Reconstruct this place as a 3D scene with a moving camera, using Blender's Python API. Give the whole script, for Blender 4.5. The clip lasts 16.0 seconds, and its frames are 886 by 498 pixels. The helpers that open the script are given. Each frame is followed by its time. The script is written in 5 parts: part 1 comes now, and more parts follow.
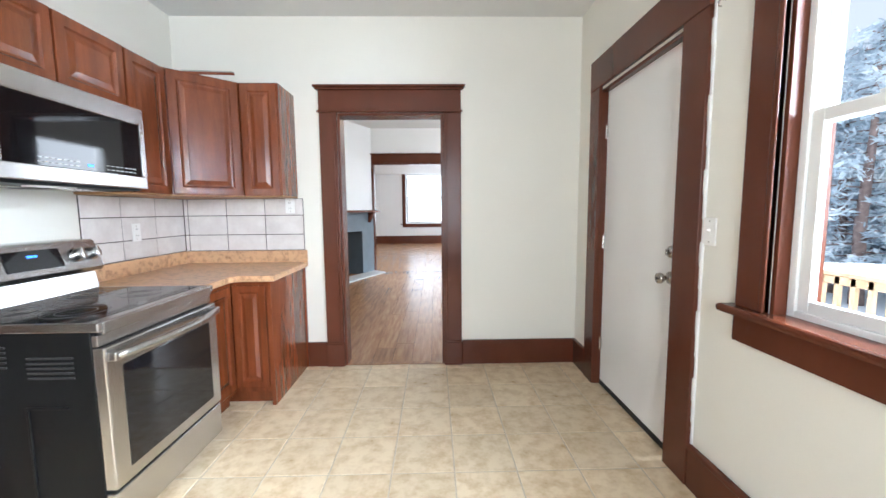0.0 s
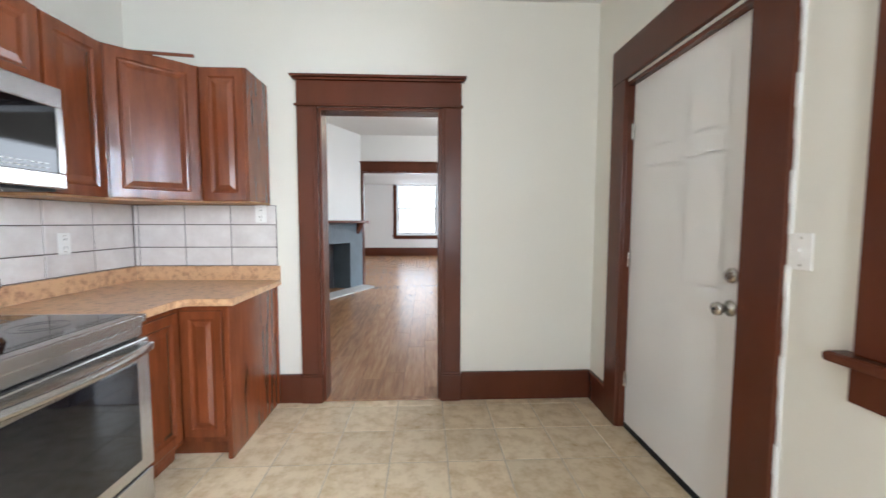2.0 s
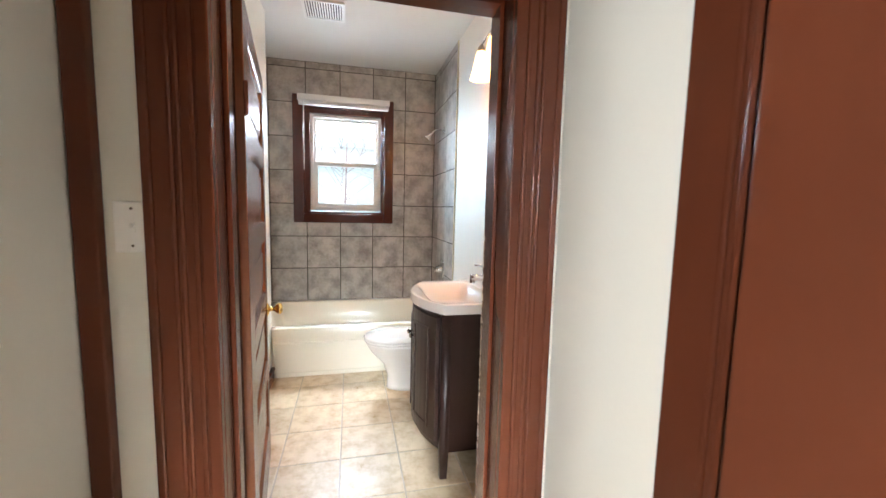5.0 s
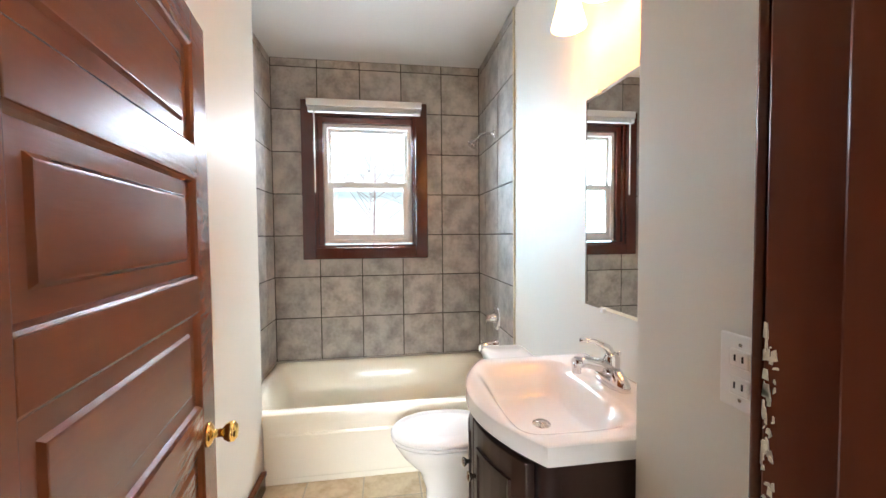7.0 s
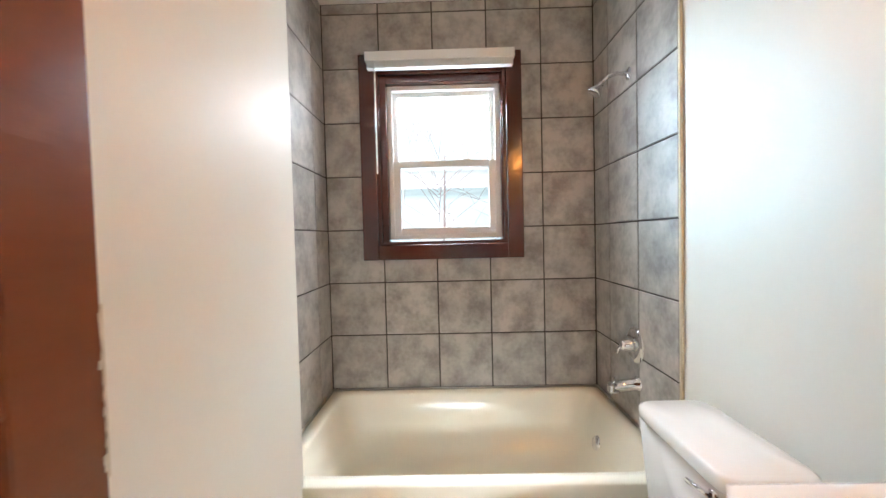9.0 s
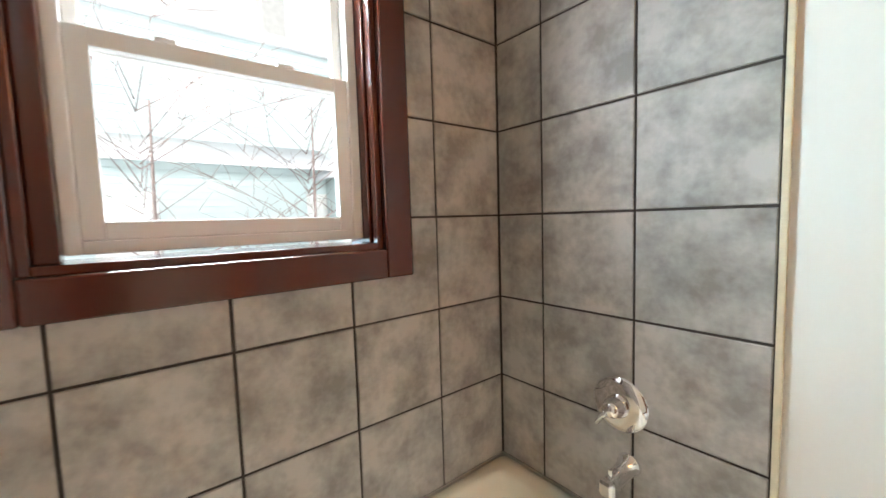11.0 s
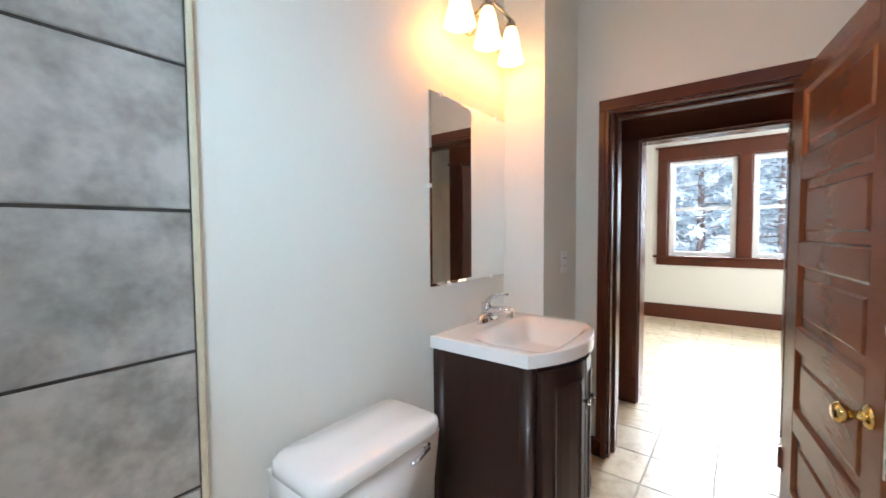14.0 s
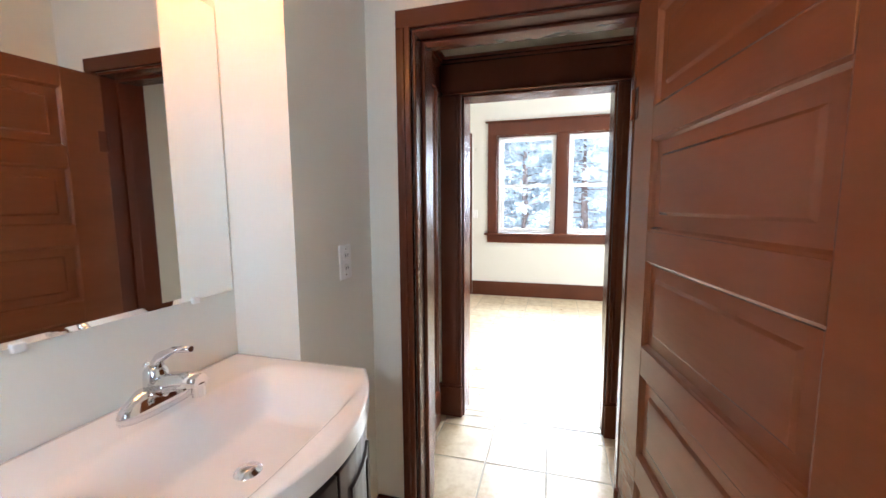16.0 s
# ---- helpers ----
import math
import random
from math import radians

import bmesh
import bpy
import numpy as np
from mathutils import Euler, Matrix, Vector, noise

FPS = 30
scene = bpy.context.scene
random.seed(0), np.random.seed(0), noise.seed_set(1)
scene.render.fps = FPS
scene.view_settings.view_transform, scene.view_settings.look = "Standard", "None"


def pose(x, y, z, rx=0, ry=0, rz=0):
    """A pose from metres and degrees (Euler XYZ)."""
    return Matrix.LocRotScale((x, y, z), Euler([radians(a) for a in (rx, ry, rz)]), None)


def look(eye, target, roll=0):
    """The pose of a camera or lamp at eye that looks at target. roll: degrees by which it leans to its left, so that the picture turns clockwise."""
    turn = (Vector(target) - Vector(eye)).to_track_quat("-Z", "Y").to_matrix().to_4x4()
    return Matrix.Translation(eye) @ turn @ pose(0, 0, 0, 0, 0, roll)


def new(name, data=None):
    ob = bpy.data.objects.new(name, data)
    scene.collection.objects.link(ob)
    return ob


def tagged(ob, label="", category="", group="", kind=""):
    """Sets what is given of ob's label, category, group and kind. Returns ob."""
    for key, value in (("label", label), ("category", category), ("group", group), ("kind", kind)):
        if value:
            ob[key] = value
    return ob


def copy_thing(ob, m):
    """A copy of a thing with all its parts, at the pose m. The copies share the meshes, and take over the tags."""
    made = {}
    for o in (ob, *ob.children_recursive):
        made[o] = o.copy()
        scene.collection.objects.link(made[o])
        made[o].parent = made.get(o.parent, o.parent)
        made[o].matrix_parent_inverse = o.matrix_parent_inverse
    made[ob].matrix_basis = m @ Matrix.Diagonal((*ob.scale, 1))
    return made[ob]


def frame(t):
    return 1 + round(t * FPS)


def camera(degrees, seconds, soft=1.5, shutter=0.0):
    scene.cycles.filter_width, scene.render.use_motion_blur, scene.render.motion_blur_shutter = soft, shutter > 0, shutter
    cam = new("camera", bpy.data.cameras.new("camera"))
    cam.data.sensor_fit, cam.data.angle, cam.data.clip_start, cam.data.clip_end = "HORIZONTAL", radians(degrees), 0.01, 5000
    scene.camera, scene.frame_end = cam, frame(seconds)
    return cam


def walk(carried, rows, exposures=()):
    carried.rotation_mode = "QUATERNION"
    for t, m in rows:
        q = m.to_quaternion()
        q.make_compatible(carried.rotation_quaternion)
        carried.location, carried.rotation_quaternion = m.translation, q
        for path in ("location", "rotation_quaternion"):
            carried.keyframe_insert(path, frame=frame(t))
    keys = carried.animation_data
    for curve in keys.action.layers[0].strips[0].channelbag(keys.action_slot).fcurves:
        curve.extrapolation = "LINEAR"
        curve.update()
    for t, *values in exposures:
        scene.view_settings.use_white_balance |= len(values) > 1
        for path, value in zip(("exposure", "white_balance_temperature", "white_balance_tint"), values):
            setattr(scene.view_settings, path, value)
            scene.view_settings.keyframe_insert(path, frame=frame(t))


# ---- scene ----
S = 1.05  # plan units to metres
cam = camera(97.7, 16.0, shutter=0.2)
ROWS = [
    (0, (0.284, 0.734, 1.243), (0.327, 2.723, 1.046), -0.5),
    (0.5, (0.323, 0.767, 1.24), (0.507, 2.749, 1.053), -0.4),
    (1, (0.369, 0.895, 1.235), (0.642, 2.87, 1.073), -0.4),
    (1.5, (0.395, 1.043, 1.226), (0.721, 3.01, 1.074), -0.1),
    (2, (0.254, 1.158, 1.236), (0.345, 3.151, 1.099), 0.1),
    (2.5, (0.024, 1.262, 1.225), (-0.527, 3.181, 1.105), 1.3),
    (3, (-0.248, 1.391, 1.226), (-1.427, 3.002, 1.103), 2.3),
    (3.5, (-0.555, 1.365, 1.253), (-2.15, 2.556, 1.065), 2.5),
    (4, (-0.855, 1.34, 1.244), (-2.674, 2.145, 1.028), 2.1),
    (4.5, (-1.181, 1.337, 1.265), (-3.09, 1.885, 1.036), 1.7),
    (4.7, (-1.286, 1.304, 1.269), (-3.21, 1.802, 1.04), 1.7),
    (6.8, (-2.328, 1.362, 1.285), (-4.298, 1.696, 1.202), -0.4),
    (7, (-2.337, 1.381, 1.295), (-4.313, 1.679, 1.22), -0.5),
    (7.5, (-2.374, 1.402, 1.285), (-4.368, 1.541, 1.218), -1.0),
    (8, (-2.507, 1.378, 1.254), (-4.506, 1.352, 1.188), -1.4),
    (8.2, (-2.609, 1.356, 1.246), (-4.606, 1.268, 1.181), -1.5),
    (10.5, (-4.017, 1.116, 1.273), (-5.780, 1.830, 1.160), -1.3),
    (11, (-4.296, 1.048, 1.287), (-5.777, 2.235, 1.139), -1.7),
    (11.5, (-4.45, 1.116, 1.287), (-5.646, 2.709, 1.105), -1.3),
    (12, (-4.55, 1.205, 1.293), (-5.241, 3.075, 1.134), -0.8),
    (12.5, (-4.726, 1.277, 1.324), (-4.658, 3.27, 1.17), -1.0),
    (13, (-4.787, 1.248, 1.296), (-3.967, 3.068, 1.169), -0.7),
    (13.5, (-4.825, 1.208, 1.255), (-3.521, 2.723, 1.159), -0.3),
    (14, (-4.822, 1.182, 1.247), (-3.238, 2.399, 1.155), -0.4),
    (14.5, (-4.735, 1.173, 1.249), (-2.982, 2.128, 1.132), -0.9),
    (15, (-4.498, 1.174, 1.276), (-2.655, 1.934, 1.114), -0.9),
    (15.5, (-4.186, 1.176, 1.276), (-2.313, 1.848, 1.074), -0.8),
    (16, (-3.973, 1.255, 1.263), (-2.06, 1.795, 1.042), -0.4),
]
EXPOSURES = [(t, e, k, 10) for t, e, k in ((0.0, 0.37, 6050), (1.0, 0.30, 6100), (2.0, 0.10, 6150), (3.0, 0.40, 6050), (3.5, 0.58, 6100), (4.7, 0.90, 6450), (7.0, 1.05, 6550), (8.2, 1.0, 6400), (10.5, 0.80, 7300), (11.5, 0.85, 6850), (12.5, 0.85, 6650), (13.5, 0.62, 6300), (14.5, 0.50, 6150), (16.0, 0.84, 6150))]
walk(cam, [(t, look(Vector(e) * S, Vector(g) * S, roll)) for t, e, g, roll in ROWS], EXPOSURES)

# ---- world and large lights ----
world = bpy.data.worlds.new("world")
scene.world = world
world.use_nodes = True
wn = world.node_tree.nodes
sky = wn.new("ShaderNodeTexSky")
sky.sky_type = "NISHITA"
sky.sun_disc = False
sky.sun_elevation, sky.sun_rotation = radians(38), radians(188)
sky.dust_density = 2.0
wn["Background"].inputs[1].default_value = 0.095
cloud = wn.new("ShaderNodeMix")  # thin bright overcast over the clear sky
cloud.data_type = "RGBA"
cloud.inputs["Factor"].default_value = 0.7
cloud.inputs["B"].default_value = (8.6, 9.2, 10.0, 1)
world.node_tree.links.new(sky.outputs[0], cloud.inputs["A"])
world.node_tree.links.new(cloud.outputs["Result"], wn["Background"].inputs[0])
sun = new("sun", bpy.data.lights.new("sun", "SUN"))
sun.data.energy, sun.data.angle, sun.data.color = 1.8, radians(12), (1, 0.95, 0.88)
sun.matrix_world = look((0, 0, 0), (-0.1, 0.75, -0.6))


# An added area lamp that stands in for skylight.
def daylight_fill(x, y, z, toward, w, h, watts, color=(0.86, 0.93, 1.0)):
    lamp = new("daylight_fill", bpy.data.lights.new("daylight_fill", "AREA"))
    lamp.data.shape, lamp.data.size, lamp.data.size_y = "RECTANGLE", w * S, h * S
    lamp.data.energy, lamp.data.color = watts, color
    lamp.matrix_world = look(Vector((x, y, z)) * S, Vector((x, y, z)) * S + Vector(toward))
    lamp.data.cycles.is_portal = False


# Three lamps added outside the kitchen window, out of view, to brighten the rooms.
daylight_fill(3.1, 1.15, 3.05, (-1.5, 0, -0.62), 2.4, 1.0, 290, (0.80, 0.90, 1.0))
daylight_fill(9.0, 1.0, 4.75, (-1, 0, -0.40), 4.0, 2.2, 2100, (0.84, 0.92, 1.0))
daylight_fill(3.3, -0.55, 1.9, (-1.6, 1, -0.1), 1.1, 1.6, 230, (0.80, 0.90, 1.0))
# Lamp added at the made-up south opening, behind the view.
daylight_fill(0.2, -1.28, 1.5, (-0.5, 1, -0.1), 1.0, 1.3, 75)
# Added for sky: out of view beside the bathroom window, in it, above it.
daylight_fill(-8.3, -0.85, 2.2, (1, 0.6, -0.12), 2.0, 2.0, 150, (0.46, 0.77, 1.0))
daylight_fill(-5.48, 1.26, 2.03, (1, 0, -0.2), 0.56, 0.14, 6, (0.74, 0.86, 1.0))
daylight_fill(-6.4, 1.26, 3.2, (1.2, 0, -1.2), 1.6, 1.1, 230, (0.78, 0.88, 1.0))
# Added behind the front room window in place of bright sky.
daylight_fill(-0.05, 15.80, 1.71, (0, -1, 0), 1.6, 2.0, 26)
# Lamps added in side openings that are made up and never in view.
daylight_fill(2.75, 6.4, 1.6, (-1, 0, -0.1), 1.8, 1.4, 80)
daylight_fill(3.0, 12.2, 1.6, (-1, 0, -0.1), 1.8, 1.4, 130)
daylight_fill(-3.2, 5.1, 1.6, (0, -1, -0.1), 1.2, 1.2, 25)


# ---- materials ----
def material(name, color, rough=0.5, metal=0.0, vary=0.12, scale=3.0, fine=40.0, bump=0.05, piece=0.0, second=None, stretch=None, cut=(0.35, 0.7), coat=0.0, glow=None):
    """A surface with broad blotches and fine grain, by place; piece: how much single pieces differ."""
    m = bpy.data.materials.new(name)
    m.use_nodes = True
    n, link = m.node_tree.nodes, m.node_tree.links.new
    b = n["Principled BSDF"]
    geo = n.new("ShaderNodeNewGeometry")
    mp = n.new("ShaderNodeMapping")
    if stretch:
        mp.inputs["Scale"].default_value = stretch
    info = n.new("ShaderNodeObjectInfo")
    shift = n.new("ShaderNodeVectorMath")
    shift.operation = "MULTIPLY_ADD"
    shift.inputs[1].default_value = (7, 7, 7) if piece else (0, 0, 0)
    comb = n.new("ShaderNodeCombineXYZ")
    for i in range(3):
        link(info.outputs["Random"], comb.inputs[i])
    link(comb.outputs[0], shift.inputs[0])
    link(geo.outputs["Position"], shift.inputs[2])
    link(shift.outputs[0], mp.inputs["Vector"])
    big, small = n.new("ShaderNodeTexNoise"), n.new("ShaderNodeTexNoise")
    big.inputs["Scale"].default_value, big.inputs["Detail"].default_value = scale, 5
    small.inputs["Scale"].default_value, small.inputs["Detail"].default_value = fine, 4
    link(mp.outputs[0], big.inputs["Vector"])
    link(mp.outputs[0], small.inputs["Vector"])
    ramp = n.new("ShaderNodeValToRGB")
    c2 = second or tuple(c * (1 - vary) for c in color)
    ramp.color_ramp.elements[0].position, ramp.color_ramp.elements[1].position = cut
    ramp.color_ramp.elements[0].color, ramp.color_ramp.elements[1].color = (*c2, 1), (*color, 1)
    mix = n.new("ShaderNodeMath")
    mix.operation = "MULTIPLY_ADD"
    mix.inputs[1].default_value = 0.25
    half = n.new("ShaderNodeMath")
    half.operation = "MULTIPLY_ADD"
    half.inputs[1].default_value, half.inputs[2].default_value = 0.8, -0.03
    link(big.outputs["Fac"], half.inputs[0])
    link(small.outputs["Fac"], mix.inputs[0])
    link(half.outputs[0], mix.inputs[2])
    link(mix.outputs[0], ramp.inputs[0])
    hsv = n.new("ShaderNodeHueSaturation")
    pm = n.new("ShaderNodeMapRange")
    pm.inputs["To Min"].default_value, pm.inputs["To Max"].default_value = 1 - piece, 1 + piece
    link(info.outputs["Random"], pm.inputs["Value"])
    link(pm.outputs[0], hsv.inputs["Value"])
    link(ramp.outputs[0], hsv.inputs["Color"])
    link(hsv.outputs[0], b.inputs["Base Color"])
    rr = n.new("ShaderNodeMapRange")
    rr.inputs["To Min"].default_value, rr.inputs["To Max"].default_value = rough * 0.95, min(1, rough * 1.05)
    link(big.outputs["Fac"], rr.inputs["Value"])
    link(rr.outputs[0], b.inputs["Roughness"])
    b.inputs["Metallic"].default_value = metal
    b.inputs["Coat Weight"].default_value = coat
    if bump:
        bp = n.new("ShaderNodeBump")
        bp.inputs["Strength"].default_value, bp.inputs["Distance"].default_value = bump, 0.004
        link(small.outputs["Fac"], bp.inputs["Height"])
        link(bp.outputs[0], b.inputs["Normal"])
    if glow:
        b.inputs["Emission Color"].default_value, b.inputs["Emission Strength"].default_value = (*glow[0], 1), glow[1]
    return m


WALL = material("cream_wall_paint", (0.80, 0.776, 0.700), 0.50, vary=0.04, scale=1.2, fine=90, bump=0.06)
CEIL = material("ceiling_paint", (0.74, 0.74, 0.72), 0.8, vary=0.05, scale=1.0, fine=70, bump=0.08)
WHITE = material("white_wall_paint", (0.82, 0.82, 0.80), 0.55, vary=0.04, scale=1.0, fine=90, bump=0.05)
TRIM = material("brown_gloss_paint", (0.112, 0.030, 0.014), 0.26, vary=0.22, scale=2.5, fine=16, bump=0.10, stretch=(1, 1, 0.35))
DOORPAINT = material("brown_door_paint", (0.185, 0.062, 0.026), 0.25, vary=0.14, scale=2.2, fine=14, bump=0.2, stretch=(1, 1, 5))
BATHTRIM = material("dark_mahogany_gloss_paint", (0.082, 0.015, 0.007), 0.18, vary=0.2, scale=3, fine=16, bump=0.10, stretch=(1, 1, 0.35), coat=0.2)
BAREWOOD = material("chipped_bare_wood", (0.74, 0.66, 0.52), 0.8, vary=0.4, scale=30, fine=120, bump=0.2)
CHERRY = material("cherry_cabinet_wood", (0.215, 0.054, 0.018), 0.24, vary=0.45, scale=5, fine=60, bump=0.03, stretch=(4, 4, 0.5), piece=0.06, coat=0.2)
CHERRYTOP = material("cherry_cabinet_underside", (0.42, 0.22, 0.09), 0.6, vary=0.2, scale=6)
FLOORTILE = material("beige_stone_floor_tile", (0.70, 0.57, 0.395), 0.28, second=(0.53, 0.385, 0.225), scale=13, fine=50, bump=0.05, piece=0.08, cut=(0.34, 0.58))
GROUT = material("floor_grout", (0.58, 0.50, 0.39), 0.9, vary=0.2, scale=12)
WALLTILE = material("grey_cloudy_wall_tile", (0.47, 0.435, 0.395), 0.42, second=(0.24, 0.22, 0.195), scale=8, fine=42, bump=0.03, piece=0.07, cut=(0.34, 0.60))
DARKGROUT = material("dark_wall_grout", (0.055, 0.042, 0.035), 0.9, vary=0.2, scale=14)
SPLASH = material("pale_backsplash_tile", (0.80, 0.765, 0.74), 0.28, second=(0.66, 0.61, 0.585), scale=8, fine=40, bump=0.03, piece=0.05)
LAMINATE = material("tan_speckled_laminate", (0.60, 0.36, 0.20), 0.30, second=(0.26, 0.13, 0.065), scale=34, fine=150, bump=0.02, cut=(0.28, 0.52))
PLANK = material("warm_oak_plank", (0.46, 0.245, 0.12), 0.25, second=(0.26, 0.125, 0.056), scale=5, fine=50, bump=0.04, piece=0.14, stretch=(7, 0.6, 1))
STEEL = material("brushed_stainless_steel", (0.52, 0.51, 0.50), 0.27, metal=1.0, vary=0.05, scale=1.5, fine=30, bump=0.0)
BLACKSTEEL = material("black_painted_steel", (0.005, 0.0055, 0.006), 0.42, vary=0.2, scale=5, bump=0.02)
BLACKGLASS = material("black_glass", (0.006, 0.006, 0.007), 0.05, vary=0.1, scale=2, bump=0.0)
CHROME = material("polished_chrome", (0.80, 0.80, 0.82), 0.07, metal=1.0, vary=0.03, scale=5, bump=0.0)
NICKEL = material("satin_nickel", (0.50, 0.47, 0.43), 0.25, metal=1.0, vary=0.08, scale=8, bump=0.0)
BRASS = material("polished_brass", (0.85, 0.58, 0.20), 0.14, metal=1.0, vary=0.12, scale=20, bump=0.0)
PORCELAIN = material("white_porcelain", (0.83, 0.82, 0.79), 0.10, vary=0.02, scale=2, bump=0.0, coat=0.4)
TUBENAMEL = material("bone_tub_enamel", (0.86, 0.81, 0.67), 0.14, vary=0.03, scale=2, bump=0.0, coat=0.3)
VANITYTOP = material("cultured_marble_top", (0.84, 0.82, 0.79), 0.15, vary=0.03, scale=3, bump=0.0, coat=0.3)
ESPRESSO = material("espresso_vanity_wood", (0.030, 0.012, 0.009), 0.33, vary=0.3, scale=5, fine=60, bump=0.03, stretch=(4, 4, 0.5))
VINYL = material("white_vinyl_frame", (0.80, 0.80, 0.78), 0.4, vary=0.03, scale=4, bump=0.01)
DOORWHITE = material("white_door_enamel", (0.83, 0.82, 0.80), 0.42, vary=0.03, scale=2, fine=60, bump=0.03)
PLASTIC = material("ivory_switch_plastic", (0.90, 0.895, 0.87), 0.35, vary=0.03, scale=9, bump=0.0)
RUBBER = material("black_rubber", (0.015, 0.015, 0.015), 0.7, vary=0.2, scale=9, bump=0.03)
CAULK = material("yellowed_caulk", (0.66, 0.58, 0.40), 0.7, vary=0.15, scale=20, bump=0.1)
SLATEBLUE = material("slate_blue_brick_paint", (0.13, 0.165, 0.19), 0.6, vary=0.2, scale=5, fine=40, bump=0.15)
SOOT = material("dark_firebox", (0.025, 0.025, 0.028), 0.9, vary=0.3, scale=6)
HEARTH = material("pale_hearth_stone", (0.55, 0.54, 0.52), 0.5, vary=0.15, scale=6)
SNOW = material("snow", (0.88, 0.90, 0.93), 0.7, vary=0.05, scale=1.5, fine=20, bump=0.2)
DECK = material("new_pine_deck_wood", (0.62, 0.42, 0.25), 0.7, vary=0.25, scale=3, fine=40, bump=0.1)
BARK = material("grey_bark", (0.36, 0.27, 0.25), 0.9, vary=0.4, scale=8, bump=0.3)
# Needles paled: bright haze seen through the glass is put into the colour.
HAZYNEEDLE = material("blue_green_needles_with_haze", (0.72, 0.80, 0.86), 0.8, scale=1.6, fine=9, bump=0.1, second=(0.46, 0.56, 0.64), cut=(0.42, 0.62))
SIDING = material("pale_aqua_siding", (0.62, 0.72, 0.72), 0.7, vary=0.08, scale=2, bump=0.05)
ROOFMAT = material("snowy_roof", (0.80, 0.81, 0.83), 0.8, vary=0.15, scale=2, bump=0.1)
DISPLAY = material("blue_clock_digits", (0.02, 0.05, 0.2), 0.4, bump=0.0, glow=((0.05, 0.25, 1.0), 2.5))
PRINT = material("white_panel_print", (0.75, 0.75, 0.75), 0.5, bump=0.0)
BULB = material("warm_frosted_lamp_glass", (0.9, 0.75, 0.5), 0.4, bump=0.0, glow=((1.0, 0.56, 0.22), 3.2))
LAMPGLASS = material("lit_ceiling_lamp_glass", (0.9, 0.85, 0.7), 0.4, bump=0.0, glow=((1.0, 0.88, 0.66), 6.0))


for m_, v_ in ((TRIM, 0.32), (DOORPAINT, 0.34), (BLACKSTEEL, 0.18), (CHERRY, 0.40)):
    m_.node_tree.nodes["Principled BSDF"].inputs["Specular IOR Level"].default_value = v_


def glass_material(name, rough=0.0, tint=(1, 1, 1)):
    m = bpy.data.materials.new(name)
    m.use_nodes = True
    b = m.node_tree.nodes["Principled BSDF"]
    b.inputs["Base Color"].default_value = (*tint, 1)
    b.inputs["Transmission Weight"].default_value, b.inputs["Roughness"].default_value, b.inputs["IOR"].default_value = 1.0, rough, 1.02
    return m


GLASS = glass_material("window_glass")
MIRROR = material("silvered_mirror", (0.88, 0.90, 0.89), 0.012, metal=1.0, vary=0.0, bump=0.0)

# ---- building helpers ----
BASE = {}


def empty_bm():
    return bmesh.new()


def box(x0, x1, y0, y1, z0, z1, bev=0.0, bm=None):
    """A box between two corners, its edges rounded by bev."""
    b = bmesh.new()
    bmesh.ops.create_cube(b, size=1)
    for v in b.verts:
        v.co = Vector(((x0 + x1) / 2 + v.co.x * (x1 - x0), (y0 + y1) / 2 + v.co.y * (y1 - y0), (z0 + z1) / 2 + v.co.z * (z1 - z0)))
    if bev:
        bmesh.ops.bevel(b, geom=b.edges[:], offset=bev, segments=2, profile=0.5, affect="EDGES")
    return add(bm, b) if bm else b


def add(bm, other):
    """Adds the second mesh to the first."""
    tmp = bpy.data.meshes.new("tmp")
    other.to_mesh(tmp)
    other.free()
    bm.from_mesh(tmp)
    bpy.data.meshes.remove(tmp)
    return bm


def joined(*parts):
    bm = parts[0]
    for p in parts[1:]:
        add(bm, p)
    return bm


def moved(bm, m):
    bm.transform(m)
    return bm


def cyl(p0, p1, r0, r1=None, seg=20):
    p0, p1 = Vector(p0), Vector(p1)
    d = p1 - p0
    b = bmesh.new()
    bmesh.ops.create_cone(b, cap_ends=True, segments=seg, radius1=r0, radius2=r0 if r1 is None else r1, depth=d.length)
    b.transform(Matrix.Translation((p0 + p1) / 2) @ d.to_track_quat("Z", "Y").to_matrix().to_4x4())
    return b


def lathe(profile, origin, axis=(0, 0, 1), seg=28):
    """Turns a profile of (radius, height) round an axis from the origin."""
    b = bmesh.new()
    rings_ = []
    for r, h in profile:
        if r < 1e-5:
            rings_.append([b.verts.new((0, 0, h))])
        else:
            rings_.append([b.verts.new((r * math.cos(2 * math.pi * i / seg), r * math.sin(2 * math.pi * i / seg), h)) for i in range(seg)])
    for a, c in zip(rings_, rings_[1:]):
        for i in range(seg):
            j = (i + 1) % seg
            q = [a[i % len(a)], a[j % len(a)], c[j % len(c)], c[i % len(c)]]
            u = list(dict.fromkeys(q))
            if len(u) > 2:
                b.faces.new(u)
    b.transform(Matrix.Translation(origin) @ Vector(axis).to_track_quat("Z", "Y").to_matrix().to_4x4())
    bmesh.ops.recalc_face_normals(b, faces=b.faces[:])
    for f in b.faces:
        f.smooth = True
    return b


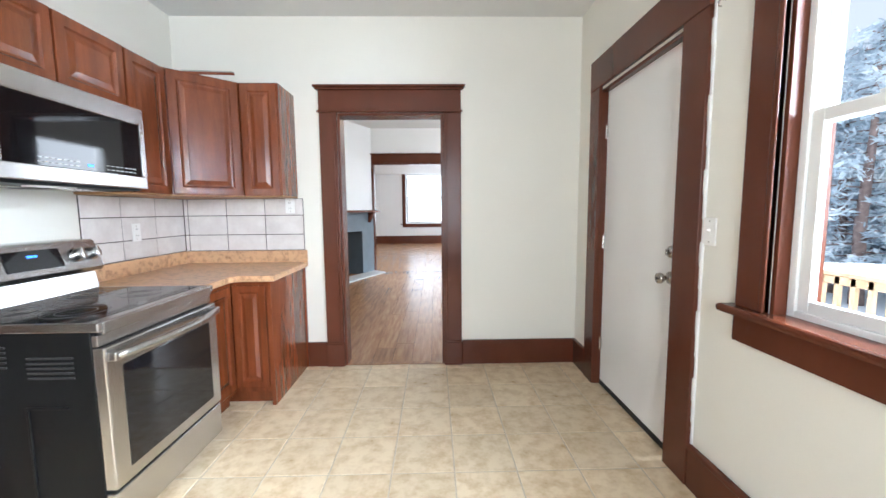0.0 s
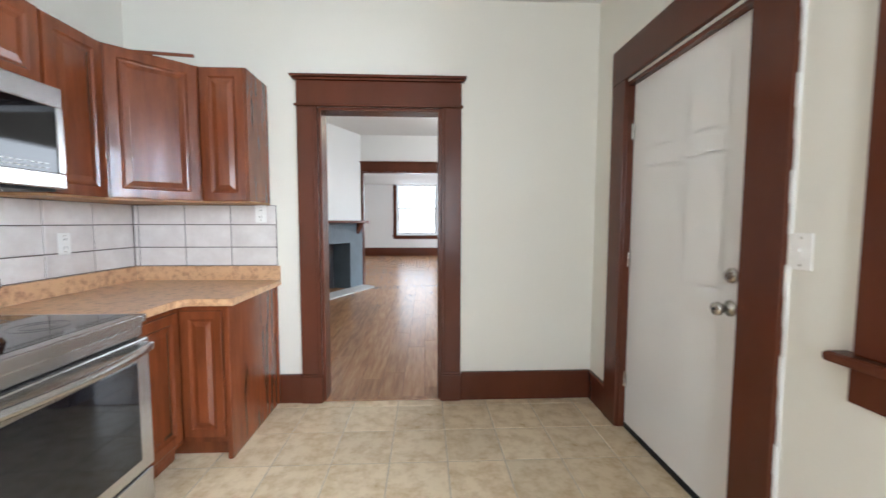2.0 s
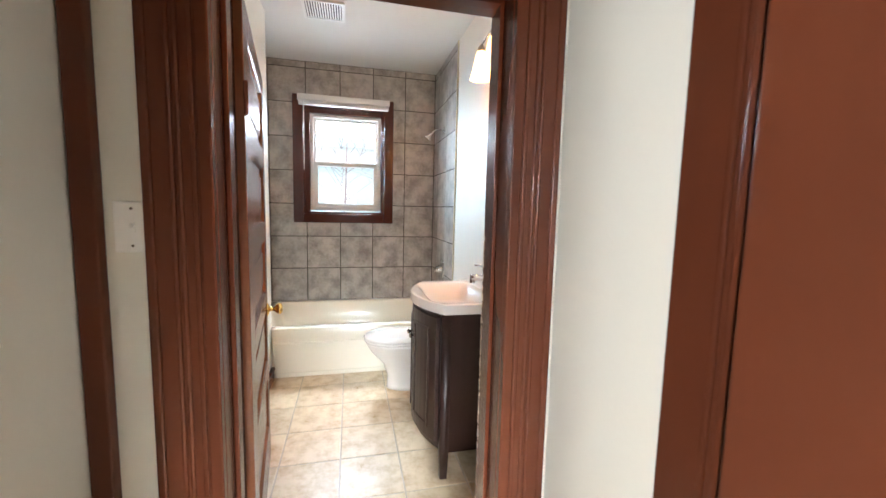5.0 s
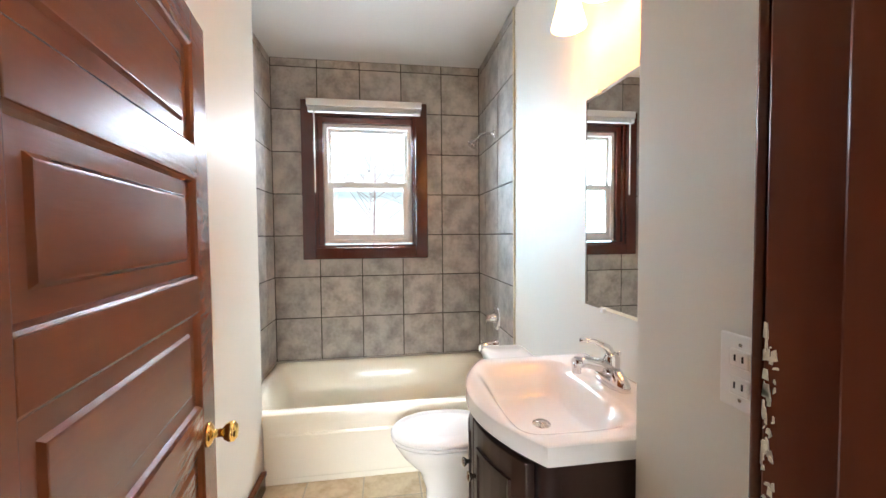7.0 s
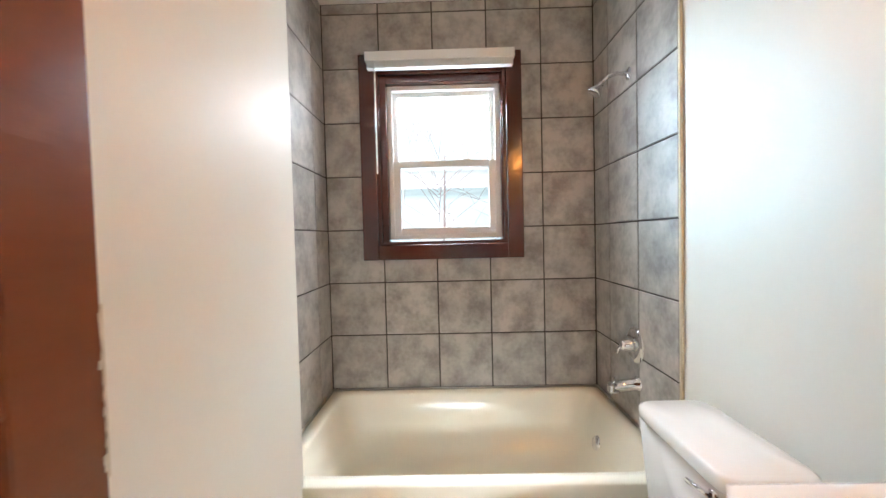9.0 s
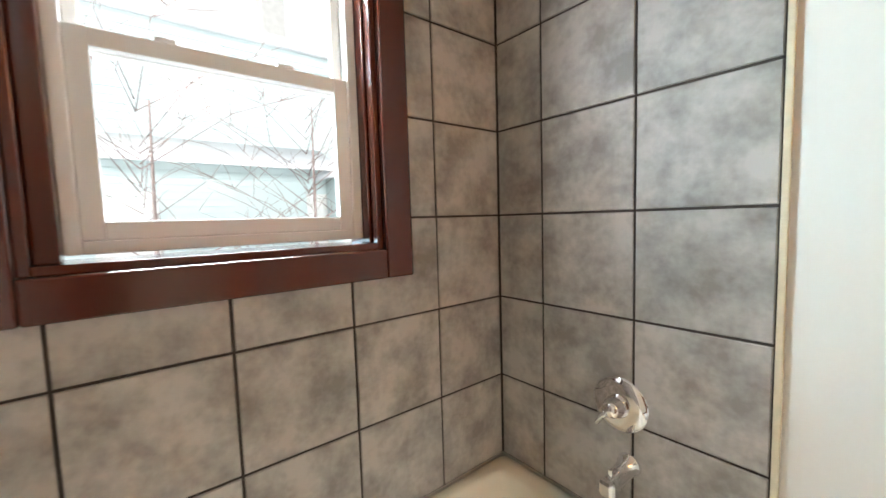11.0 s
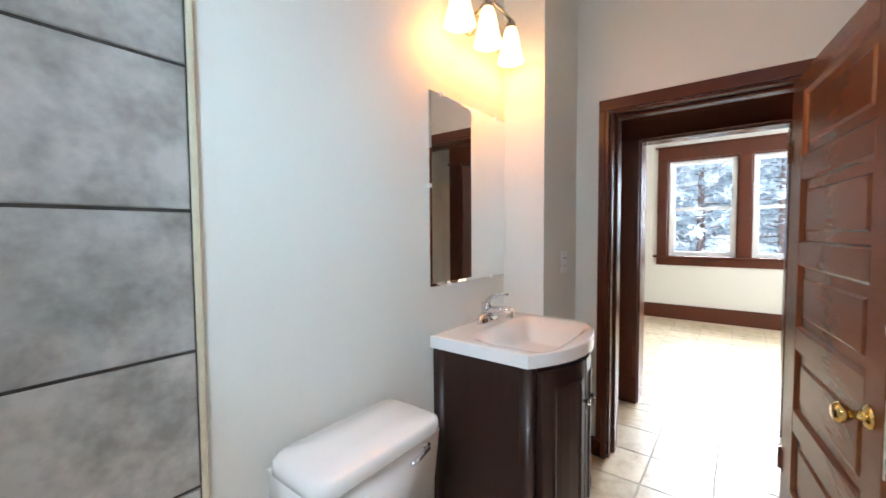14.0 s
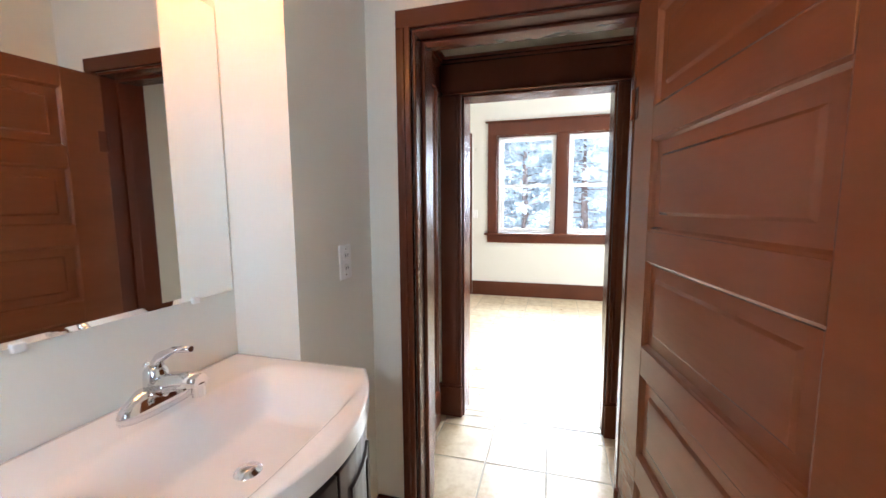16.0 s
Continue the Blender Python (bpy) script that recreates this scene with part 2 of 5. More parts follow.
def tube(points, r, seg=10, ends=None):
    """A round bar along points; ends: radius factors at the points."""
    pts = [Vector(p) for p in points]
    b = bmesh.new()
    rs = []
    for i, p in enumerate(pts):
        d = (pts[min(i + 1, len(pts) - 1)] - pts[max(i - 1, 0)]).normalized()
        q = d.to_track_quat("Z", "Y")
        k = r * (ends[i] if ends else 1)
        rs.append([b.verts.new(p + q @ Vector((k * math.cos(2 * math.pi * j / seg), k * math.sin(2 * math.pi * j / seg), 0))) for j in range(seg)])
    for a, c in zip(rs, rs[1:]):
        best = min(range(seg), key=lambda s: sum((a[i].co - c[(i + s) % seg].co).length for i in range(0, seg, 3)))
        for i in range(seg):
            b.faces.new((a[i], a[(i + 1) % seg], c[(i + 1 + best) % seg], c[(i + best) % seg]))
    b.faces.new(rs[0])
    b.faces.new(rs[-1])
    bmesh.ops.recalc_face_normals(b, faces=b.faces[:])
    for f in b.faces:
        f.smooth = len(f.verts) == 4
    return b


def prism(poly, z0, z1, bev=0.0):
    """An upright prism over a plan outline."""
    b = bmesh.new()
    lo = [b.verts.new((x, y, z0)) for x, y in poly]
    hi = [b.verts.new((x, y, z1)) for x, y in poly]
    n = len(poly)
    b.faces.new(lo)
    b.faces.new(hi)
    for i in range(n):
        b.faces.new((lo[i], lo[(i + 1) % n], hi[(i + 1) % n], hi[i]))
    bmesh.ops.recalc_face_normals(b, faces=b.faces[:])
    if bev:
        bmesh.ops.bevel(b, geom=[e for e in b.edges if abs(e.calc_length()) > bev * 3], offset=bev, segments=2, profile=0.5, affect="EDGES")
    return b


def loft(outlines, close=True):
    """Skins closed outlines with as many points each; caps both ends."""
    b = bmesh.new()
    rs = [[b.verts.new(p) for p in o] for o in outlines]
    n = len(rs[0])
    for a, c in zip(rs, rs[1:]):
        for i in range(n):
            f = b.faces.new((a[i], a[(i + 1) % n], c[(i + 1) % n], c[i]))
            f.smooth = True
    if close:
        b.faces.new(rs[0])
        b.faces.new(rs[-1])
    bmesh.ops.recalc_face_normals(b, faces=b.faces[:])
    return b


def panel(w, h, steps):
    """Nested rectangles in the xz plane, centred: steps of (inset, height); height is toward -y."""
    outs = []
    for i, d in steps:
        a, c = w / 2 - i, h / 2 - i
        outs.append([(-a, -d, -c), (a, -d, -c), (a, -d, c), (-a, -d, c)])
    b = loft(outs)
    for f in b.faces:
        f.smooth = False
    return b


def facing(x, y, z, yaw):
    """Where a flat thing built toward -y goes: yaw 0 looks south, 90 looks east, -90 looks west."""
    return pose(x, y, z, 0, 0, yaw)


def finish(name, bm, mat, base):
    bm.transform(Matrix.Translation(-Vector(base)))
    bm.transform(Matrix.Scale(S, 4))
    me = bpy.data.meshes.new(name)
    bm.to_mesh(me)
    bm.free()
    if mat:
        me.materials.append(mat)
    return me


def thing(name, base, label, category, group="", kind=""):
    ob = new(name)
    ob.location = Vector(base) * S
    BASE[ob] = Vector(base)
    return tagged(ob, label, category, group, kind)


def part(name, bm, mat, parent, label=""):
    ob = new(name, finish(name, bm, mat, BASE[parent]))
    ob.parent = parent
    BASE[ob] = BASE[parent]
    return tagged(ob, label)


def solo(name, bm, mat, label, category="", group="", kind=""):
    bm.verts.ensure_lookup_table()
    cs = [v.co for v in bm.verts]
    lo = Vector([min(c[i] for c in cs) for i in range(3)])
    hi = Vector([max(c[i] for c in cs) for i in range(3)])
    base = Vector(((lo.x + hi.x) / 2, (lo.y + hi.y) / 2, lo.z))
    ob = new(name, finish(name, bm, mat, base))
    ob.location = base * S
    BASE[ob] = base
    return tagged(ob, label, category, group, kind)


def wall_bm(axis, a0, a1, s0, s1, z0, z1, holes=()):
    """A wall slab from a0 to a1 across its axis, s0 to s1 along it, with holes (s0, s1, z0, z1)."""
    cuts = sorted({s0, s1, *[h[0] for h in holes], *[h[1] for h in holes]})
    bm = bmesh.new()
    for c0, c1 in zip(cuts, cuts[1:]):
        mid = (c0 + c1) / 2
        spans = [(z0, z1)]
        for h in holes:
            if h[0] < mid < h[1]:
                nxt = []
                for u, v in spans:
                    if h[2] > u:
                        nxt.append((u, min(v, h[2])))
                    if h[3] < v:
                        nxt.append((max(u, h[3]), v))
                spans = nxt
        for u, v in spans:
            if axis == "x":
                box(a0, a1, c0, c1, u, v, bm=bm)
            else:
                box(c0, c1, a0, a1, u, v, bm=bm)
    return bm


def wall(name, axis, a0, a1, s0, s1, z0, z1, holes=(), mat=WALL, label="painted plaster wall"):
    return solo(name, wall_bm(axis, a0, a1, s0, s1, z0, z1, holes), mat, label, "wall", kind="structure")


# ---- large structure ----
KW, KE, KN, KS, KH = -1.66, 1.42, 3.79, -1.30, 2.69  # kitchen faces and height
VE, VW, VN, VS = -1.80, -2.47, 1.89, 0.725  # vestibule faces
BE, BW, BN, BH = -2.64, -5.30, 2.125, 2.57  # bathroom faces
DH = 2.90  # dining room height
ND = (-0.45, 0.36, 1.99)  # kitchen to dining doorway
WD = (0.955, 1.752, 1.87)  # kitchen to vestibule opening
BD = (0.99, 1.738, 1.87)  # bathroom doorway
XD = (2.50, 3.40, 2.04)  # outer door
KWIN = (0.29, 2.0, 0.86, 2.20)
BWIN = (0.885, 1.620, 1.205, 2.19)
DOP = (-0.96, 0.70, 2.21)
LWIN = (-0.80, 0.70, 0.76, 2.66)

# The south wall's opening is added and unseen, only to let light in.
wall("wall_kitchen_north", "y", KN, KN + 0.14, KW - 0.14, KE + 0.16, 0, DH, [(ND[0], ND[1], 0, ND[2])])
wall("wall_kitchen_east", "x", KE, KE + 0.16, KS, KN, 0, KH, [(XD[0], XD[1], 0, XD[2]), KWIN])
wall("wall_kitchen_south", "y", KS - 0.14, KS, KW - 0.14, KE + 0.16, 0, KH, [(-0.9, 0.7, 0.86, 2.2)])
wall("wall_kitchen_west", "x", KW - 0.14, KW, KS, KN, 0, KH, [(WD[0], WD[1], 0, WD[2])])
wall("wall_vestibule_north", "y", VN, VN + 0.13, VW, VE, 0, 2.6, [(-1.91, -1.815, 0, 1.87)])
wall("wall_vestibule_south", "y", VS - 0.12, VS, VW, VE, 0, 2.6)
wall("wall_bath_east", "x", BE, VW, 0.58, 2.27, 0, 2.6, [(BD[0], BD[1], 0, BD[2])])
wall("wall_bath_north", "y", BN, BN + 0.14, BW - 0.16, -3.09, 0, 2.6)
wall("wall_bath_jog", "y", 1.915, 2.265, -3.09, BE, 0, 2.6)
wall("wall_bath_south", "y", 0.60, 0.745, -4.42, BE, 0, 2.6)
wall("wall_bath_alcove", "y", 0.46, 0.58, BW - 0.16, -4.42, 0, 2.6)
wall("wall_bath_west", "x", BW - 0.16, BW, 0.58, BN, 0, 2.6, [BWIN])
wall("wall_dining_west", "x", -2.74, -2.6, KN + 0.14, 8.75, 0, DH, mat=WHITE)
# Unseen opening, added for a fill lamp.
wall("wall_dining_east", "x", 2.6, 2.74, KN + 0.14, 8.75, 0, DH, [(5.5, 7.3, 0.8, 2.3)], mat=WHITE)
wall("wall_dining_return", "y", KN + 0.002, KN + 0.14, -2.74, KW - 0.14, 0, DH, mat=WHITE)
wall("wall_dining_return_east", "y", KN + 0.002, KN + 0.14, KE + 0.16, 2.74, 0, DH, mat=WHITE)
wall("wall_front_divider", "y", 8.75, 8.89, -3.2, 3.0, 0, DH, [(DOP[0], DOP[1], 0, DOP[2])], mat=WHITE)
wall("wall_front_north", "y", 15.6, 15.76, -3.2, 3.0, 0, DH, [LWIN], mat=WHITE)
wall("wall_front_west", "x", -3.2, -3.06, 8.89, 15.6, 0, DH, mat=WHITE)
# Opening added out of view to hold another fill lamp.
wall("wall_front_east", "x", 2.9, 3.04, 8.89, 15.6, 0, DH, [(11.3, 13.1, 0.8, 2.3)], mat=WHITE)
wall("wall_bedroom_west", "x", -5.6, -5.46, 2.27, 5.0, 0, 2.7)
# The opening here is also added, unseen, for its lamp.
wall("wall_bedroom_north", "y", 5.0, 5.14, -5.6, -2.74, 0, 2.7, [(-3.8, -2.9, 0.9, 2.2)])
wall("wall_bedroom_east", "x", -2.74, -2.6, 3.93, 5.0, 0, 2.7)


def slab(name, x0, x1, y0, y1, z0, z1, mat, label, category):
    return solo(name, box(x0, x1, y0, y1, z0, z1), mat, label, category, kind="structure")


slab("ceiling_kitchen", KW, KE, KS, KN, KH, KH + 0.1, CEIL, "flat pale grey painted ceiling", "ceiling")
slab("ceiling_vestibule", VW, VE, VS, VN, 2.6, 2.7, CEIL, "flat pale painted ceiling", "ceiling")
slab("ceiling_bath", BW, BE, 0.58, BN, BH, BH + 0.1, CEIL, "flat pale grey painted bathroom ceiling", "ceiling")
slab("ceiling_dining", -2.74, 2.74, KN + 0.14, 8.75, DH, DH + 0.1, CEIL, "flat white painted ceiling", "ceiling")
slab("ceiling_front", -3.2, 3.04, 8.89, 15.6, 2.62, 2.95, CEIL, "flat white painted ceiling", "ceiling")
slab("ceiling_bedroom", -5.46, KW - 0.14, VN + 0.13, 5.0, 2.7, 2.8, CEIL, "flat white painted ceiling", "ceiling")
kitchen_floor = slab("floor_kitchen", KW - 0.14, KE + 0.05, KS, KN + 0.03, -0.12, -0.0022, GROUT, "beige stone-look tile floor with tan grout", "floor")
bath_floor = slab("floor_bath", BW, VE, 0.58, BN, -0.12, -0.0022, GROUT, "beige stone-look tile floor with tan grout", "floor")
dining_floor = slab("floor_dining", -2.74, 2.74, KN + 0.03, 8.75, -0.12, -0.006, SOOT, "warm oak plank floor with a soft sheen", "floor")
front_floor = slab("floor_front", -3.2, 3.04, 8.75, 15.6, -0.12, -0.006, SOOT, "warm oak plank floor with a soft sheen", "floor")
slab("floor_bedroom", -2.60, KW - 0.14, VN + 0.002, 5.0, -0.12, 0.0, PLANK, "warm oak plank floor", "floor")
slab("floor_bedroom_west", -5.46, -2.60, BN + 0.14, 5.0, -0.12, 0.0, PLANK, "warm oak plank floor", "floor")


# ---- trim ----
def rule(name, bm, label, mat=TRIM, category="trim"):
    return solo(name, bm, mat, label, category, kind="structure")


def casing(name, axis, face, out, s0, s1, top, wid, head, label, left=True, right=True, plinth=True, over=0.03, zbot=0.0, flutes=False):
    """Flat fluted casing on a wall face: out is the way it stands proud (+1 or -1)."""
    t = thing(name, ((s0 + s1) / 2, face, 0) if axis == "y" else (face, (s0 + s1) / 2, 0), label, "door casing", kind="structure")

    def slab2(a, b, z0, z1, d, bev=0.004):
        f0, f1 = sorted((face, face + out * d))
        return box(a, b, f0, f1, z0, z1, bev) if axis == "y" else box(f0, f1, a, b, z0, z1, bev)
    for use, a, b, inner in ((left, s0 - wid, s0, 1), (right, s1, s1 + wid, -1)):
        if not use:
            continue
        bm = slab2(a, b, zbot + (0.2 if plinth else 0), top, 0.020)
        turn = 0.0115 if flutes else 0.0  # the lip wraps the edge of the lining
        lip = (b - 0.018, b + turn) if inner == 1 else (a - turn, a + 0.018)
        add(bm, slab2(*lip, zbot + (0.2 if plinth else 0), top, 0.028))
        mid = (b - 0.034, b - 0.022) if inner == 1 else (a + 0.022, a + 0.034)
        add(bm, slab2(*mid, zbot + (0.2 if plinth else 0), top, 0.025, 0.003))
        if flutes:
            step = inner * (a - b)
            for k, hw in ((0.42, 0.006), (0.54, 0.006), (0.90, 0.010)):
                mid_ = (b if inner == 1 else a) + step * k
                add(bm, slab2(mid_ - hw, mid_ + hw, zbot + (0.2 if plinth else 0), top, 0.026, 0.005))
        part("casing_board", bm, TRIM, t)
        if plinth:
            part("plinth_block", joined(slab2(a - 0.004, b + 0.004, zbot, zbot + 0.185, 0.032), slab2(a - 0.002, b + 0.002, zbot + 0.185, zbot + 0.2, 0.026)), TRIM, t)
    a, b = s0 - (wid if left else 0), s1 + (wid if right else 0)
    if head:
        part("head_board", slab2(a, b, top + 0.016, top + head - 0.03, 0.022), TRIM, t)
        part("bead", slab2(a - 0.012, b + 0.012, top, top + 0.016, 0.036, 0.006), TRIM, t)
        part("cap", joined(slab2(a - over, b + over, top + head - 0.016, top + head, 0.06), slab2(a - over * 0.6, b + over * 0.6, top + head - 0.03, top + head - 0.016, 0.042)), TRIM, t)
    return t


def jamb(name, axis, f0, f1, s0, s1, top, label, stop=True, thick=0.02):
    """Lining boards inside an opening through a wall from f0 to f1."""
    t = thing(name, ((s0 + s1) / 2, (f0 + f1) / 2, 0) if axis == "y" else ((f0 + f1) / 2, (s0 + s1) / 2, 0), label, "door jamb", kind="structure")

    def slab2(a, b, z0, z1, g0=f0 - 0.004, g1=f1 + 0.004):
        return box(a, b, g0, g1, z0, z1, 0.003) if axis == "y" else box(g0, g1, a, b, z0, z1, 0.003)
    part("side_board", slab2(s0, s0 + thick, 0, top - thick), TRIM, t)
    part("side_board", slab2(s1 - thick, s1, 0, top - thick), TRIM, t)
    part("head_lining", slab2(s0, s1, top - thick, top), TRIM, t)
    if stop:
        m = (f0 + f1) / 2
        part("stop", joined(slab2(s0 + thick, s0 + thick + 0.012, 0, top - thick, m - 0.02, m + 0.02), slab2(s1 - thick - 0.012, s1 - thick, 0, top - thick, m - 0.02, m + 0.02), slab2(s0 + thick, s1 - thick, top - thick - 0.012, top - thick, m - 0.02, m + 0.02)), TRIM, t)
    return t


casing("door_casing_dining", "y", KN, -1, ND[0], ND[1], ND[2], 0.135, 0.195, "brown painted wooden doorway casing with crown cap", over=0.03)
casing("door_casing_dining_back", "y", KN + 0.14, 1, ND[0], ND[1], ND[2], 0.135, 0.195, "brown painted wooden doorway casing with crown cap")
jamb("door_jamb_dining", "y", KN, KN + 0.14, ND[0], ND[1], ND[2], "brown painted doorway lining", stop=False)
casing("door_casing_vestibule", "x", KW, 1, WD[0], WD[1], WD[2], 0.165, 0.195, "reddish brown painted wooden opening casing with flutes", flutes=True)
casing("door_casing_vestibule_back", "x", VE, -1, WD[0], WD[1], WD[2], 0.125, 0.195, "dark brown painted wooden opening casing with crown cap")
jamb("door_jamb_vestibule", "x", VE, KW, WD[0], WD[1], WD[2], "reddish brown painted opening lining", stop=False, thick=0.012)
casing("door_casing_bath", "x", VW, 1, BD[0], BD[1], BD[2], 0.135, 0.195, "dark brown painted wooden bathroom door casing with crown cap", flutes=True)
casing("door_casing_bath_inner", "x", BE, -1, BD[0], BD[1], BD[2], 0.055, 0.0, "brown painted narrow bathroom door casing", plinth=False)
rule("trim_bath_inner_head", box(BE - 0.02, BE, BD[0] - 0.055, BD[1] + 0.055, BD[2], BD[2] + 0.06, 0.004), "brown painted head casing over the bathroom door")
jamb("door_jamb_bath", "x", BE, VW, BD[0], BD[1], BD[2], "brown painted bathroom door lining", thick=0.012)
casing("door_casing_bedroom", "y", VN, -1, -1.91, -1.815, 1.87, 0.125, 0.195, "dark brown painted casing of a bedroom doorway", right=False)
rule("trim_vestibule_corner", box(VW + 0.002, VW + 0.035, VS + 0.004, VS + 0.05, 0.0, 2.6, 0.004), "rough brown painted corner strip with ragged edge")
casing("door_casing_front", "y", 8.75, -1, DOP[0], DOP[1], DOP[2], 0.115, 0.19, "dark brown wooden casing of the wide front room opening")
jamb("door_jamb_front", "y", 8.75, 8.89, DOP[0], DOP[1], DOP[2], "dark brown opening lining", stop=False)


def baseboard(axis, face, out, s0, s1, label="brown painted tall wooden baseboard", h=0.2):
    f0, f1 = sorted((face, face + out * 0.02))
    g0, g1 = sorted((face, face + out * 0.027))
    mk = (lambda a, b, z0, z1: box(s0, s1, a, b, z0, z1, 0.004)) if axis == "y" else (lambda a, b, z0, z1: box(a, b, s0, s1, z0, z1, 0.004))
    rule("baseboard", joined(mk(f0, f1, 0, h - 0.022), mk(g0, g1, h - 0.022, h)), label, category="baseboard")


baseboard("y", KN, -1, 0.50, KE)
baseboard("y", KN, -1, -0.735, -0.59)
baseboard("x", KE, -1, 3.54, KN - 0.02)
baseboard("x", KE, -1, KS, 2.34)
baseboard("y", KS, 1, KW, KE)
baseboard("x", KW, 1, KS, 0.82)
baseboard("x", KW, 1, 1.92, 2.03)
baseboard("x", VW, 1, 1.85, VN)
baseboard("x", VE, -1, 1.88, VN)
baseboard("y", VN, -1, VW, -2.04)
baseboard("y", VS, 1, VW + 0.04, VE)
baseboard("y", 0.745, 1, -4.38, BE, h=0.1)
baseboard("x", BE, -1, 1.77, 1.91, h=0.1)
baseboard("y", 8.75, -1, 0.82, 2.6)
baseboard("y", 15.6, -1, -3.06, 2.9, h=0.3)
baseboard("x", 2.6, -1, 3.93, 8.73)
baseboard("y", 5.0, -1, -5.4, -2.8)


# ---- windows ----
def sash_window(name, axis, face, out, s0, s1, z0, z1, meet, label, fr=0.055, depth=0.075):
    """A white vinyl double-hung window in an opening; out is the way to the room."""
    t = thing(name, (face, (s0 + s1) / 2, z0) if axis == "x" else ((s0 + s1) / 2, face, z0), label, "window", kind="structure")

    def bx(a, b, u, v, d0, d1, bev=0.003):
        g0, g1 = sorted((face + out * d0, face + out * d1))
        return box(g0, g1, a, b, u, v, bev) if axis == "x" else box(a, b, g0, g1, u, v, bev)

    def ring(a, b, u, v, w, d0, d1):
        return joined(bx(a, a + w, u, v, d0, d1), bx(b - w, b, u, v, d0, d1), bx(a + w, b - w, u, u + w, d0, d1), bx(a + w, b - w, v - w, v, d0, d1))
    part("window_frame", ring(s0, s1, z0, z1, 0.028, -depth, 0), VINYL, t)
    i = 0.028
    up = part("upper_sash", ring(s0 + i, s1 - i, meet - 0.02, z1 - i, fr - i, -depth + 0.008, -depth + 0.036), VINYL, t)
    part("pane", bx(s0 + fr, s1 - fr, meet + 0.01, z1 - fr, -depth + 0.018, -depth + 0.022, 0), GLASS, up).visible_shadow = False
    lo = part("lower_sash", ring(s0 + i, s1 - i, z0 + i, meet + 0.02, fr - i + 0.012, -depth + 0.04, -0.008), VINYL, t)
    part("pane", bx(s0 + fr, s1 - fr, z0 + fr, meet - 0.015, -depth + 0.05, -depth + 0.054, 0), GLASS, lo).visible_shadow = False
    for f in (0.3, 0.7):
        m = s0 + (s1 - s0) * f
        part("sash_latch", bx(m - 0.022, m + 0.022, meet + 0.018, meet + 0.032, -depth + 0.035, -0.012, 0.004), VINYL, lo)
    return t


def liner(name, axis, f0, f1, s0, s1, z0, z1, label, mat=TRIM):
    t = 0.018
    mk = (lambda a, b, u, v: box(f0, f1, a, b, u, v, 0.002)) if axis == "x" else (lambda a, b, u, v: box(a, b, f0, f1, u, v, 0.002))
    rule(name, joined(mk(s0, s0 + t, z0, z1), mk(s1 - t, s1, z0, z1), mk(s0 + t, s1 - t, z0, z0 + t), mk(s0 + t, s1 - t, z1 - t, z1)), label, mat)


# kitchen double window
liner("trim_window_kitchen_north", "x", KE, KE + 0.16, 1.21, 2.0, 0.86, 2.20, "brown painted window lining")
liner("trim_window_kitchen_south", "x", KE, KE + 0.16, 0.29, 1.08, 0.86, 2.20, "brown painted window lining")
sash_window("window_1", "x", KE + 0.042, -1, 1.228, 1.982, 0.878, 2.182, 1.525, "white double-hung kitchen window over a snowy deck")
sash_window("window_2", "x", KE + 0.042, -1, 0.308, 1.062, 0.878, 2.182, 1.525, "white double-hung kitchen window beside a brown mullion")
kt = thing("window_casing_kitchen", (KE, 1.145, 0.75), "brown painted wooden casing of the double kitchen window", "window casing", kind="structure")
for a, b in ((2.0, 2.125), (0.165, 0.29)):
    part("casing_board", joined(box(KE - 0.022, KE, a, b, 0.885, 2.20, 0.004), box(KE - 0.025, KE, a + 0.0 if b > 1 else b - 0.02, a + 0.02 if b > 1 else b, 0.885, 2.20, 0.004)), TRIM, kt)
part("mullion", joined(box(KE - 0.022, KE, 1.08, 1.21, 0.885, 2.2, 0.004), box(KE, KE + 0.16, 1.082, 1.208, 0.862, 2.198)), TRIM, kt)
part("head_board", joined(box(KE - 0.022, KE, 0.165, 2.125, 2.2, 2.37, 0.004), box(KE - 0.06, KE, 0.135, 2.155, 2.37, 2.39, 0.006)), TRIM, kt)
part("sill", box(KE - 0.065, KE + 0.08, 0.12, 2.17, 0.855, 0.885, 0.012), TRIM, kt)
part("apron", box(KE - 0.022, KE, 0.16, 2.13, 0.752, 0.855, 0.004), TRIM, kt)

# bathroom window
liner("trim_window_bath", "x", BW - 0.16, BW + 0.012, *BWIN, "dark mahogany gloss window lining", BATHTRIM)
sash_window("window_3", "x", BW - 0.06, 1, 0.940, 1.594, 1.235, 2.13, 1.675, "white double-hung bathroom window with bright glass")
bt = thing("window_casing_bath", (BW, 1.25, 1.12), "glossy dark brown painted bathroom window casing", "window casing", kind="structure")
for a, b, u, v in ((0.797, 0.885, 1.12, 2.275), (1.62, 1.708, 1.12, 2.275), (0.885, 1.62, 1.12, 1.205), (0.885, 1.62, 2.19, 2.275)):
    part("casing_board", box(BW + 0.006, BW + 0.036, a, b, u, v, 0.005), BATHTRIM, bt)
part("inner_frame", joined(box(BW - 0.075, BW - 0.02, 0.903, 0.94, 1.223, 2.172, 0.003), box(BW - 0.075, BW - 0.02, 1.594, 1.602, 1.223, 2.172, 0.003), box(BW - 0.075, BW - 0.02, 0.94, 1.594, 2.13, 2.172, 0.003)), BATHTRIM, bt)
bl = thing("window_blind", (BW + 0.05, 1.25, 2.18), "white slatted blind pulled up to its headrail", "blind")
